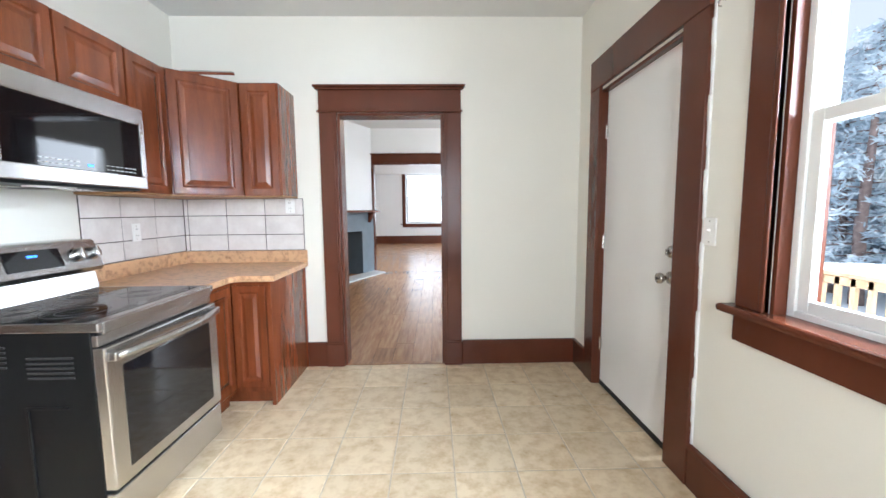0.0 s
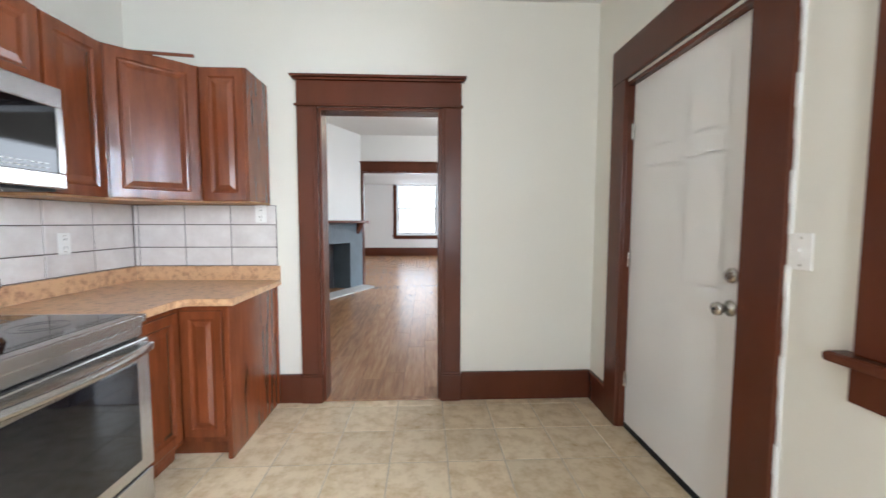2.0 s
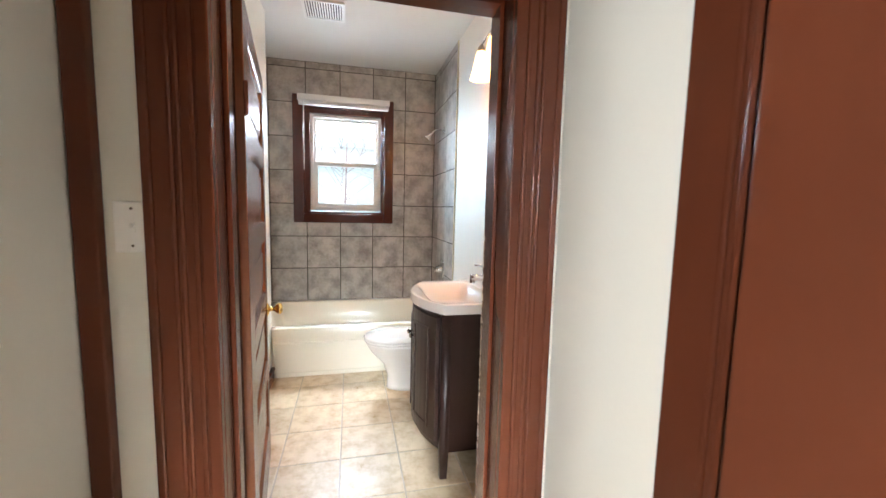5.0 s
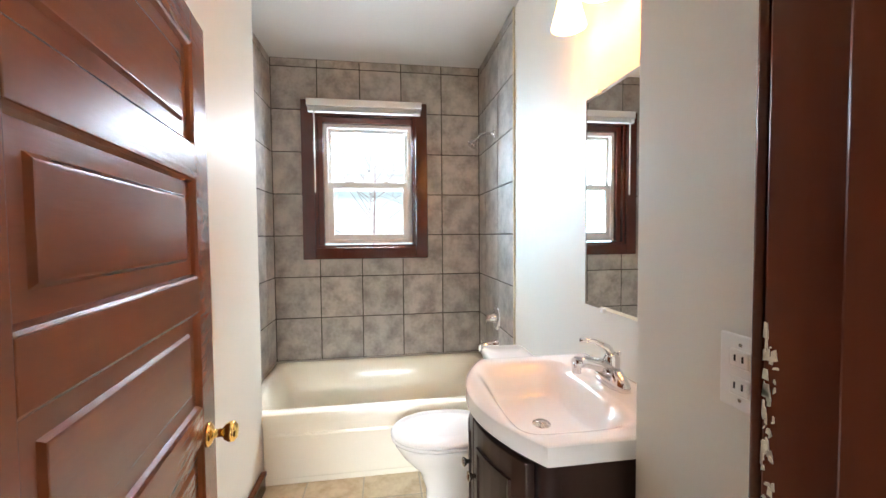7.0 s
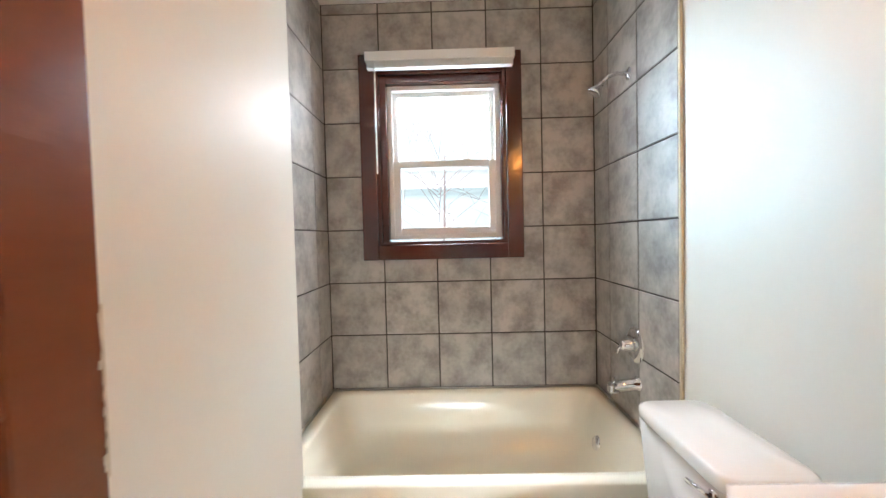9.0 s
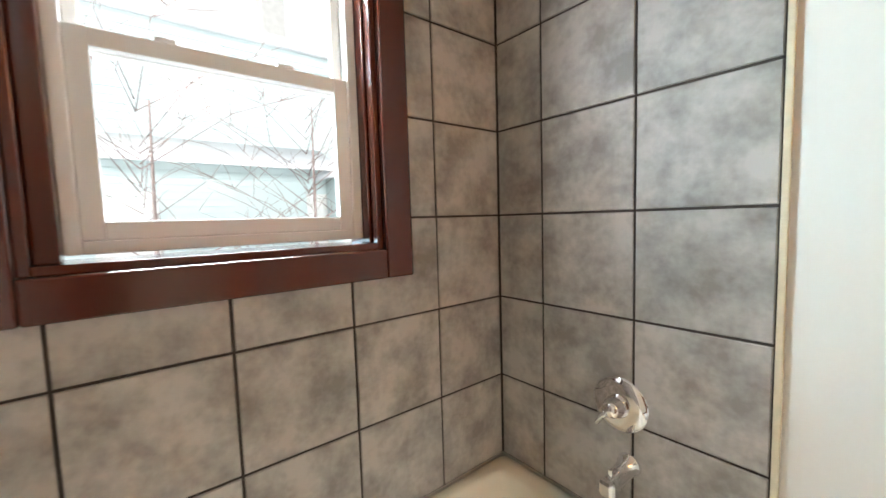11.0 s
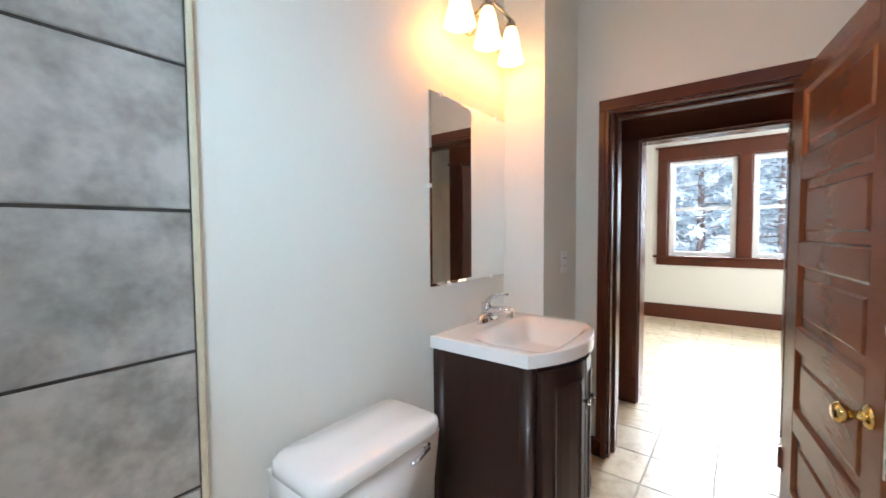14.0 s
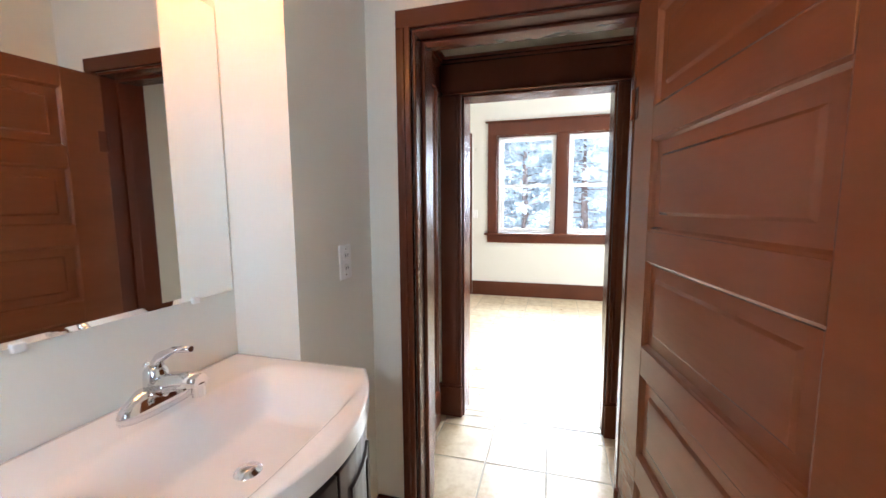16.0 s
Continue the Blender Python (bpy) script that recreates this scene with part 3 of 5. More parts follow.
part("headrail", box(BW + 0.038, BW + 0.085, 0.845, 1.665, 2.215, 2.268, 0.004), VINYL, bl)
for i in range(7):
    part("slat", box(BW + 0.04, BW + 0.082, 0.855, 1.655, 2.178 + i * 0.005, 2.181 + i * 0.005), VINYL, bl)
part("wand", cyl((BW + 0.092, 0.90, 2.21), (BW + 0.092, 0.90, 1.60), 0.004, seg=8), VINYL, bl)

# front room window and the openings that no one sees
sash_window("window_4", "y", 15.70, -1, LWIN[0] + 0.02, LWIN[1] - 0.02, LWIN[2] + 0.02, LWIN[3] - 0.02, 1.75, "bright white front room window", fr=0.06)
ft = thing("window_casing_front", (-0.05, 15.6, 0.64), "dark brown wooden front window casing", "window casing", kind="structure")
for a, b, u, v in ((-0.93, -0.80, 0.76, 2.66), (0.70, 0.83, 0.76, 2.66), (-0.93, 0.83, 2.66, 2.79)):
    part("casing_board", box(a, b, 15.575, 15.6, u, v, 0.004), TRIM, ft)
part("sill", box(-0.99, 0.89, 15.54, 15.6, 0.72, 0.76, 0.01), TRIM, ft)
part("apron", box(-0.93, 0.83, 15.575, 15.6, 0.62, 0.72, 0.004), TRIM, ft)


# ---- kitchen ----
def six_panel_door():
    y0, y1, z0, z1, f = 2.545, 3.375, 0.035, 2.02, 1.455
    d = thing("door_1", (f, (y0 + y1) / 2, 0), "white six-panel outer door, closed, with nickel hardware", "door", kind="structure")
    part("slab", box(f + 0.008, f + 0.05, y0, y1, z0, z1, 0.002), DOORWHITE, d)
    w = y1 - y0
    xs = [0, 0.115, w / 2 - 0.05, w / 2 + 0.05, w - 0.115, w]
    zs = [z0, z0 + 0.22, z0 + 0.80, z0 + 0.93, z0 + 1.50, z0 + 1.60, z1 - 0.12, z1]
    for a, b in ((0, 1), (2, 3), (4, 5)):
        part("stile", box(f, f + 0.008, y0 + xs[a], y0 + xs[b], z0, z1), DOORWHITE, d)
    for a, b in ((0, 1), (2, 3), (4, 5), (6, 7)):
        for c, e in ((1, 2), (3, 4)):
            part("rail", box(f, f + 0.008, y0 + xs[c], y0 + xs[e], zs[a], zs[b]), DOORWHITE, d)
    for a, b in ((1, 2), (3, 4), (5, 6)):
        for c, e in ((1, 2), (3, 4)):
            pw, ph = xs[e] - xs[c], zs[b] - zs[a]
            p = moved(panel(pw, ph, [(0, 0.0), (0.004, 0.0), (0.02, -0.006), (0.045, -0.001)]), facing(f, y0 + (xs[c] + xs[e]) / 2, (zs[a] + zs[b]) / 2, -90))
            part("panel", p, DOORWHITE, d)
    for z in (0.30, 1.02, 1.76):
        part("hinge", joined(cyl((f - 0.006, y1 + 0.004, z - 0.045), (f - 0.006, y1 + 0.004, z + 0.045), 0.007, seg=10), box(f - 0.002, f + 0.004, y1 - 0.01, y1 + 0.022, z - 0.045, z + 0.045)), NICKEL, d, "worn nickel hinge")
    part("sweep", box(f - 0.004, f + 0.055, y0, y1, 0.002, 0.034), RUBBER, d, "black rubber door sweep")
    k = part("knob", lathe([(0, 0), (0.032, 0), (0.032, 0.006), (0.012, 0.012), (0.011, 0.032), (0.022, 0.040), (0.028, 0.052), (0.024, 0.066), (0, 0.070)], (f, y0 + 0.065, 0.90), (-1, 0, 0)), NICKEL, d, "round satin nickel knob")
    part("key_button", lathe([(0.006, 0.068), (0.006, 0.073), (0, 0.073)], (f, y0 + 0.065, 0.90), (-1, 0, 0), 10), BLACKSTEEL, k)
    part("deadbolt", joined(lathe([(0, 0), (0.031, 0), (0.029, 0.01), (0.02, 0.016), (0, 0.016)], (f, y0 + 0.065, 1.03), (-1, 0, 0)), box(f - 0.032, f - 0.014, y0 + 0.06, y0 + 0.07, 1.015, 1.045, 0.003)), NICKEL, d, "nickel deadbolt thumb turn")


six_panel_door()
jamb("door_jamb_outer", "x", KE, KE + 0.16, XD[0], XD[1], XD[2], "brown painted outer door lining", stop=False)
oc = thing("door_casing_outer", (KE, 2.95, 0), "flat brown painted outer door casing with chipped edges", "door casing", kind="structure")
part("casing_board", box(KE - 0.024, KE, 2.345, 2.515, 0, 2.055, 0.004), TRIM, oc)
part("casing_board", box(KE - 0.024, KE, 3.385, 3.535, 0, 2.055, 0.004), TRIM, oc)
part("head_board", box(KE - 0.026, KE, 2.345, 3.535, 2.055, 2.255, 0.004), TRIM, oc)
rule("trim_caulk_line", joined(*[box(KE - 0.006 - 0.003 * (i % 3), KE, 2.334, 2.346 + 0.002 * (i % 2), 0.2 + i * 0.1, 0.302 + i * 0.1) for i in range(20)]), "ragged white caulk line beside the door casing", mat=WHITE)


def switch_plate(name, x, y, z, yaw, label, gang=1, outlet=False, toggle=True):
    w, h = 0.072 * gang + (0.0 if gang == 1 else -0.02), 0.115
    m = facing(x, y, z, yaw)
    t = thing(name, (x, y, z - h / 2), label, "outlet" if outlet else "light switch")
    part("plate", moved(box(-w / 2, w / 2, -0.006, 0, -h / 2, h / 2, 0.003), m), PLASTIC, t)
    cx = w / 4 if gang == 2 else 0
    if outlet:
        for dz in (-0.021, 0.021):
            o = part("receptacle", moved(box(cx - 0.017, cx + 0.017, -0.009, -0.005, dz - 0.014, dz + 0.014, 0.003), m), PLASTIC, t)
            part("slots", moved(joined(box(cx - 0.008, cx - 0.005, -0.0095, -0.0088, dz - 0.004, dz + 0.006), box(cx + 0.005, cx + 0.008, -0.0095, -0.0088, dz - 0.004, dz + 0.006)), m), RUBBER, o)
    if toggle:
        c = -cx
        part("toggle", moved(joined(box(c - 0.006, c + 0.006, -0.008, -0.005, -0.013, 0.013), box(c - 0.004, c + 0.004, -0.018, -0.006, 0.0, 0.009, 0.002)), m), PLASTIC, t)
    for dz in (-0.042, 0.042):
        part("screw", moved(lathe([(0, 0.0068), (0.003, 0.0068), (0.003, 0.005)], (0, 0, dz), (0, -1, 0), 8), m), NICKEL, t)
    return t


switch_plate("light_switch", KE - 0.001, 2.30, 1.148, -90, "ivory toggle switch plate on the kitchen wall")
switch_plate("wall_outlet", KW + 0.014, 3.28, 1.12, 90, "white outlet on the tiled backsplash", outlet=True, toggle=False)
switch_plate("wall_outlet", -0.83, KN - 0.014, 1.29, 0, "white outlet under the wall cabinet end", outlet=True, toggle=False)
switch_plate("light_switch", VW + 0.001, 0.828, 1.215, 90, "ivory toggle switch beside the bathroom door")
switch_plate("wall_outlet", -2.840, 1.914, 1.082, 0, "ivory outlet plate beside the bathroom vanity", outlet=True, toggle=False)
hk = thing("wall_hook", (KE, 2.29, 2.03), "small metal hook screwed into the wall", "hook")
part("shank", tube([(KE, 2.29, 2.045), (KE - 0.02, 2.29, 2.045), (KE - 0.03, 2.29, 2.035), (KE - 0.028, 2.29, 2.02), (KE - 0.018, 2.29, 2.02)], 0.003, 8), NICKEL, hk)

DOORSTEPS = [(0, 0), (0, 0.018), (0.004, 0.020), (0.048, 0.020), (0.056, 0.012), (0.066, 0.011), (0.092, 0.019)]


def cabinet_door(parent, w, h, m, mat=CHERRY):
    s = min(1.0, min(w, h) / 0.24)
    return part("door", moved(panel(w, h, [(i * s, d) for i, d in DOORSTEPS]), m), mat, parent)


def upper_box(name, x0, x1, y0, y1, z0, z1, label):
    t = thing(name, ((x0 + x1) / 2, (y0 + y1) / 2, z0), label, "kitchen cabinet", "wall cabinets over the counter")
    part("body", box(x0, x1, y0, y1, z0 + 0.012, z1, 0.002), CHERRY, t)
    part("underside", box(x0 + 0.002, x1 - 0.002, y0 + 0.002, y1 - 0.002, z0, z0 + 0.012), CHERRYTOP, t)
    return t


UB, UT, UF = 1.347, 2.117, -1.345
c = upper_box("wall_cabinet", KW, UF, 2.115, 2.495, 1.785, UT, "cherry wall cabinet over the microwave with a raised panel")
cabinet_door(c, 0.372, 0.318, facing(UF, 2.305, 1.951, 90))
c = upper_box("wall_cabinet", KW, UF, 2.497, 2.878, 1.785, UT, "cherry wall cabinet over the microwave with a raised panel")
cabinet_door(c, 0.372, 0.318, facing(UF, 2.687, 1.951, 90))
c = upper_box("wall_cabinet", KW, UF, 2.880, 3.188, UB, UT, "narrow cherry wall cabinet beside the microwave")
cabinet_door(c, 0.296, 0.75, facing(UF, 3.034, 1.732, 90))
c = upper_box("wall_cabinet", -1.032, -0.772, 3.485, KN, UB, UT, "cherry end wall cabinet with a raised panel door")
cabinet_door(c, 0.245, 0.75, facing(-0.902, 3.485, 1.732, 0))
c = thing("corner_cabinet", (-1.4, 3.5, UB), "cherry diagonal corner wall cabinet catching the window light", "kitchen cabinet", "wall cabinets over the counter")
part("body", prism([(KW, 3.19), (UF, 3.19), (-1.034, 3.485), (-1.034, KN), (KW, KN)], UB + 0.012, UT), CHERRY, c)
part("underside", prism([(KW + 0.002, 3.192), (UF - 0.002, 3.192), (-1.036, 3.487), (-1.036, KN - 0.002), (KW + 0.002, KN - 0.002)], UB, UB + 0.012), CHERRYTOP, c)
dl = math.hypot(UF + 1.034, 3.19 - 3.485)
cabinet_door(c, dl - 0.03, 0.75, facing((UF - 1.034) / 2, (3.19 + 3.485) / 2, 1.732, math.degrees(math.atan2(0.295, 0.311))))
solo("loose_board", moved(box(-0.15, 0.15, -0.07, 0.07, 0, 0.018, 0.002), pose(-1.22, 3.47, UT + 0.052, 20, -8, 30)), CHERRY, "loose cherry trim board lying on the corner cabinet", "board")


def base_cabinets():
    t = thing("base_cabinet", (-1.2, 3.0, 0), "cherry base cabinet with a raised panel door beside the range", "kitchen cabinet", "base cabinets under the counter")
    part("body", box(KW, -1.0, 2.795, 3.158, 0.09, 0.812, 0.002), CHERRY, t)
    part("toe_kick", box(KW, -1.05, 2.795, 3.158, 0, 0.09), CHERRY, t)
    cabinet_door(t, 0.31, 0.66, facing(-1.0, 2.965, 0.455, 90))
    t = thing("base_cabinet", (-1.0, 3.5, 0), "cherry end base cabinet with a raised panel door", "kitchen cabinet", "base cabinets under the counter")
    part("body", box(KW, -0.777, 3.16, KN, 0.09, 0.812, 0.002), CHERRY, t)
    part("toe_kick", box(KW, -0.777, 3.21, KN, 0, 0.09), CHERRY, t)
    cabinet_door(t, 0.205, 0.66, facing(-0.885, 3.16, 0.455, 0))
    part("end_panel", box(-0.775, -0.748, 3.15, 3.765, 0, 0.812, 0.003), CHERRY, t, "smooth cherry end panel")
    part("scribe_strip", box(-0.765, -0.738, 3.765, KN, 0, 0.812, 0.003), CHERRY, t)


base_cabinets()
ct = thing("countertop", (-1.2, 3.4, 0.814), "tan speckled laminate countertop with a low backsplash", "countertop")
part("slab", prism([(KW, 2.785), (-0.965, 2.785), (-0.965, 3.085), (-0.93, 3.125), (-0.715, 3.125), (-0.715, KN), (KW, KN)], 0.814, 0.852, 0.005), LAMINATE, ct)
part("backsplash", joined(box(KW, KW + 0.022, 2.785, KN, 0.852, 0.945, 0.004), box(KW + 0.022, -0.715, KN - 0.022, KN, 0.852, 0.945, 0.004)), LAMINATE, ct)


def cooker():
    y0, y1, xf, xb, zt = 2.075, 2.775, -0.925, -1.62, 0.862
    r = thing("kitchen_range", (-1.25, 2.41, 0), "stainless steel electric range with black glass cooktop", "range")
    body = part("body", box(xb, xf, y0 + 0.004, y1 - 0.004, 0.06, zt - 0.03, 0.004), BLACKSTEEL, r, "black painted steel sides")
    for i in range(5):
        part("vent_slot", box(-1.50, -1.22, y0 - 0.001, y0 + 0.006, 0.775 - i * 0.018, 0.782 - i * 0.018), RUBBER, body)
        part("vent_slot", box(-1.15, -0.99, y0 - 0.001, y0 + 0.006, 0.735 - i * 0.018, 0.742 - i * 0.018), RUBBER, body)
    part("side_rib", joined(box(-1.36, -1.35, y0 - 0.002, y0 + 0.006, 0.12, 0.62, 0.002), box(-1.17, -1.16, y0 - 0.002, y0 + 0.006, 0.12, 0.55, 0.002), box(-1.17, -1.02, y0 - 0.002, y0 + 0.006, 0.55, 0.56, 0.002)), BLACKSTEEL, body)
    part("leg", box(-1.55, -1.45, y0 + 0.05, y1 - 0.05, 0, 0.06), RUBBER, r)
    part("leg", box(-1.05, -1.0, y0 + 0.05, y1 - 0.05, 0, 0.06), RUBBER, r)
    part("cooktop_rim", joined(box(xb, xf + 0.035, y0 - 0.003, y0 + 0.02, zt - 0.032, zt, 0.004), box(xb, xf + 0.035, y1 - 0.02, y1 + 0.003, zt - 0.032, zt, 0.004), box(xf - 0.02, xf + 0.036, y0 + 0.02, y1 - 0.02, zt - 0.045, zt, 0.005)), STEEL, r)
    top = part("cooktop", box(xb + 0.12, xf - 0.018, y0 + 0.018, y1 - 0.018, zt - 0.03, zt + 0.001), BLACKGLASS, r, "glossy black ceramic glass")
    for x, y, q in ((-1.12, 2.25, 0.105), (-1.12, 2.58, 0.085), (-1.36, 2.25, 0.075), (-1.36, 2.58, 0.10)):
        part("burner_ring", joined(*[lathe([(q * k, 0.0012), (q * k - 0.002, 0.0022), (q * k - 0.004, 0.0012)], (x, y, zt), seg=40) for k in (1.0, 0.62)]), material("grey_burner_print", (0.028, 0.028, 0.03), 0.3, bump=0) if "grey_burner_print" not in bpy.data.materials else bpy.data.materials["grey_burner_print"], top)
    # the back guard leans back in two steps

    def side(pts):
        b = loft([[(x, y0, z) for x, z in pts], [(x, y1, z) for x, z in pts]])
        for f in b.faces:
            f.smooth = False
        return b
    part("backguard_base", side([(xb, zt), (-1.475, zt), (-1.49, zt + 0.085), (xb, zt + 0.085)]), STEEL, r)
    bg = part("backguard", side([(xb, zt + 0.095), (-1.455, zt + 0.095), (-1.44, zt + 0.115), (-1.485, zt + 0.245), (-1.50, zt + 0.252), (xb, zt + 0.252)]), STEEL, r)
    tilt = math.degrees(math.atan2(0.045, 0.13))
    m = pose(-1.4625, (y0 + y1) / 2, zt + 0.18, 0, -tilt, 0) @ pose(0, 0, 0, 0, 0, 90)
    pan = part("control_panel", moved(box(-0.10, 0.145, -0.004, 0.002, -0.045, 0.045, 0.001), m), BLACKGLASS, r, "black glass touch panel")
    part("clock", moved(joined(box(-0.005, 0.02, -0.0055, -0.004, 0.012, 0.022), box(0.024, 0.038, -0.0055, -0.004, 0.012, 0.022)), m), DISPLAY, pan, "blue lit clock digits")
    bars = bmesh.new()
    for i in range(5):
        for j in range(4):
            if not (1 < i < 4 and j == 3):
                box(-0.085 + i * 0.045, -0.055 + i * 0.045, -0.005, -0.004, -0.032 + j * 0.018, -0.028 + j * 0.018, bm=bars)
    part("printed_marks", bars, PRINT, pan)
    for u in (-0.29, -0.20, 0.215, 0.30):
        k = part("knob", moved(lathe([(0, 0.0), (0.034, 0.0), (0.034, 0.006), (0.028, 0.008), (0.026, 0.034), (0.022, 0.038), (0, 0.038)], (u, -0.003, 0), (0, -1, 0)), m), STEEL, r, "ribbed stainless control knob")
        part("grip", moved(box(u - 0.006, u + 0.006, -0.052, -0.034, -0.026, 0.026, 0.003), m), CHROME, k)
    # front: vent strip, door with window and bowed handle, drawer
    part("vent_strip", joined(box(xf, xf + 0.022, y0 + 0.006, y1 - 0.006, 0.775, 0.815, 0.003), *[box(xf + 0.018, xf + 0.0235, y0 + 0.08 + i * 0.10, y0 + 0.15 + i * 0.10, 0.79, 0.797) for i in range(6)]), STEEL, r)
    door = part("oven_door", box(xf, xf + 0.045, y0 + 0.004, y1 - 0.004, 0.235, 0.77, 0.006), STEEL, r)
    part("oven_window", box(xf + 0.044, xf + 0.0475, y0 + 0.075, y1 - 0.075, 0.285, 0.685, 0.002), BLACKGLASS, door, "dark tinted oven window")
    n = 18
    pts = [(xf + 0.06 + 0.045 * math.sin(math.pi * i / n) ** 0.7, y0 + 0.03 + (y1 - y0 - 0.06) * i / n, 0.735) for i in range(n + 1)]
    part("oven_handle", tube(pts, 0.016, 12), STEEL, door, "bowed stainless bar handle")
    for y in (y0 + 0.03, y1 - 0.03):
        part("handle_post", box(xf + 0.04, xf + 0.075, y - 0.016, y + 0.016, 0.718, 0.752, 0.005), STEEL, door)
    part("drawer", box(xf, xf + 0.04, y0 + 0.004, y1 - 0.004, 0.06, 0.222, 0.006), STEEL, r)


cooker()


def microwave():
    y0, y1, xf, z0, z1 = 2.12, 2.872, -1.285, 1.36, 1.783
    t = thing("microwave", (-1.45, 2.5, z0), "over-the-range stainless microwave with black glass door", "microwave")
    part("case", box(KW, xf, y0 + 0.002, y1 - 0.002, z0 + 0.02, z1, 0.004), BLACKSTEEL, t)
    for x, z in ((-1.59, 1.44), (-1.35, 1.43), (-1.35, 1.74)):
        part("screw", lathe([(0, 0.003), (0.006, 0.002), (0.006, 0)], (x, y0 + 0.002, z), (0, -1, 0), 10), NICKEL, t)
    b = part("bottom_plate", box(KW + 0.01, xf, y0 + 0.01, y1 - 0.01, z0, z0 + 0.02, 0.004), BLACKSTEEL, t)
    for i in range(2):
        part("grease_filter", box(-1.58, -1.42, y0 + 0.08 + i * 0.36, y0 + 0.30 + i * 0.36, z0 - 0.004, z0), NICKEL, b)
    part("lamp_lens", box(-1.37, -1.31, y0 + 0.22, y0 + 0.40, z0 - 0.006, z0, 0.002), PLASTIC, b)
    d = part("door", joined(box(xf, xf + 0.035, y0, y1, z1 - 0.085, z1 - 0.002, 0.005), box(xf, xf + 0.035, y0, y1, z0 + 0.012, z0 + 0.075, 0.005), box(xf, xf + 0.035, y0, y0 + 0.05, z0 + 0.075, z1 - 0.085, 0.002), box(xf, xf + 0.035, y1 - 0.03, y1, z0 + 0.075, z1 - 0.085, 0.002)), STEEL, t)
    g = part("door_glass", box(xf, xf + 0.030, y0 + 0.05, y1 - 0.03, z0 + 0.075, z1 - 0.085), BLACKGLASS, d, "black glass door window")
    part("clock", box(xf + 0.0302, xf + 0.031, 2.52, 2.55, 1.452, 1.463), DISPLAY, g, "blue lit clock digits")
    for y in (2.30, 2.62):
        for j in range(2):
            for i in range(7):
                part("printed_mark", box(xf + 0.0302, xf + 0.0306, y + i * 0.027, y + 0.018 + i * 0.027, 1.448 + j * 0.018, 1.451 + j * 0.018), PRINT, g)


microwave()


# ---- bathroom ----
def bath_door():
    W, H, T = 0.845, 1.838, 0.018
    m = pose(-2.648, 1.005, 0.012, 0, 0, 188.0)
    d = thing("door_2", (-2.648, 1.005, 0), "brown painted five-panel bathroom door standing open, chipped edge", "door", kind="structure")
    st, sh_, zs = 0.105, 0.145, [0.0, 0.19]
    for i in range(5):
        zs += [zs[-1] + 0.245, zs[-1] + 0.245 + (0.085 if i < 4 else 0.083)]
    for a, b in ((0.0, sh_), (W - st, W)):
        part("stile", moved(box(a, b, -T, T, 0, H, 0.003), m), DOORPAINT, d)
    for i in range(0, 12, 2):
        part("rail", moved(box(sh_, W - st, -T, T, zs[i], min(zs[i + 1], H), 0.002), m), DOORPAINT, d)
    for i in range(1, 11, 2):
        w, h = W - st - sh_, zs[i + 1] - zs[i]
        for yaw in (0, 180):
            p = panel(w, h, [(0, 0.0), (0, T - 0.002), (0.005, T - 0.005), (0.011, 0.005), (0.044, 0.0045), (0.046, 0.0062), (0.051, 0.0105), (0.054, 0.011)])
            part("panel", moved(p, m @ pose((W + sh_ - st) / 2, 0, (zs[i] + zs[i + 1]) / 2, 0, 0, yaw)), DOORPAINT, d)
    for yaw, s in ((0, -1), (180, 1)):
        k = lathe([(0, 0), (0.031, 0.0), (0.031, 0.004), (0.022, 0.010), (0.011, 0.014), (0.011, 0.034), (0.020, 0.040), (0.027, 0.052), (0.026, 0.062), (0.016, 0.070), (0, 0.071)], (W - 0.068, s * T, 0.762), (0, s, 0))
        part("knob", moved(k, m), BRASS, d, "round polished brass knob")
    part("latch_plate", moved(box(W, W + 0.002, -0.012, 0.012, 0.732, 0.792), m), NICKEL, d, "worn steel latch plate")
    chip = bmesh.new()
    rng = random.Random(4)
    for z0, z1, w in ((0.64, 0.83, 0.013), (0.98, 1.17, 0.008), (0.55, 0.58, 0.008)):
        n = 22
        for i in range(n):
            a = z0 + (z1 - z0) * i / n
            q = w * (0.15 + 0.9 * rng.random() * abs(math.sin(i * 0.55 + 0.4)))
            box(W + 0.0004, W + 0.0012, -T + 0.002, -T + 0.002 + q * 1.6, a, a + (z1 - z0) / n + 0.001, bm=chip)
            if z0 > 0.9:
                box(W - q, W + 0.0010, -T - 0.0008, -T + 0.002, a, a + (z1 - z0) / n + 0.001, bm=chip)
    part("bare_wood_chip", moved(chip, m), BAREWOOD, d, "bare pale wood where paint has chipped")
    for z in (0.25, 1.55):
        part("hinge", moved(joined(cyl((-0.004, -T - 0.004, z - 0.045), (-0.004, -T - 0.004, z + 0.045), 0.006, seg=10), box(-0.004, 0.03, -T - 0.002, -T, z - 0.045, z + 0.045)), m), TRIM, d)


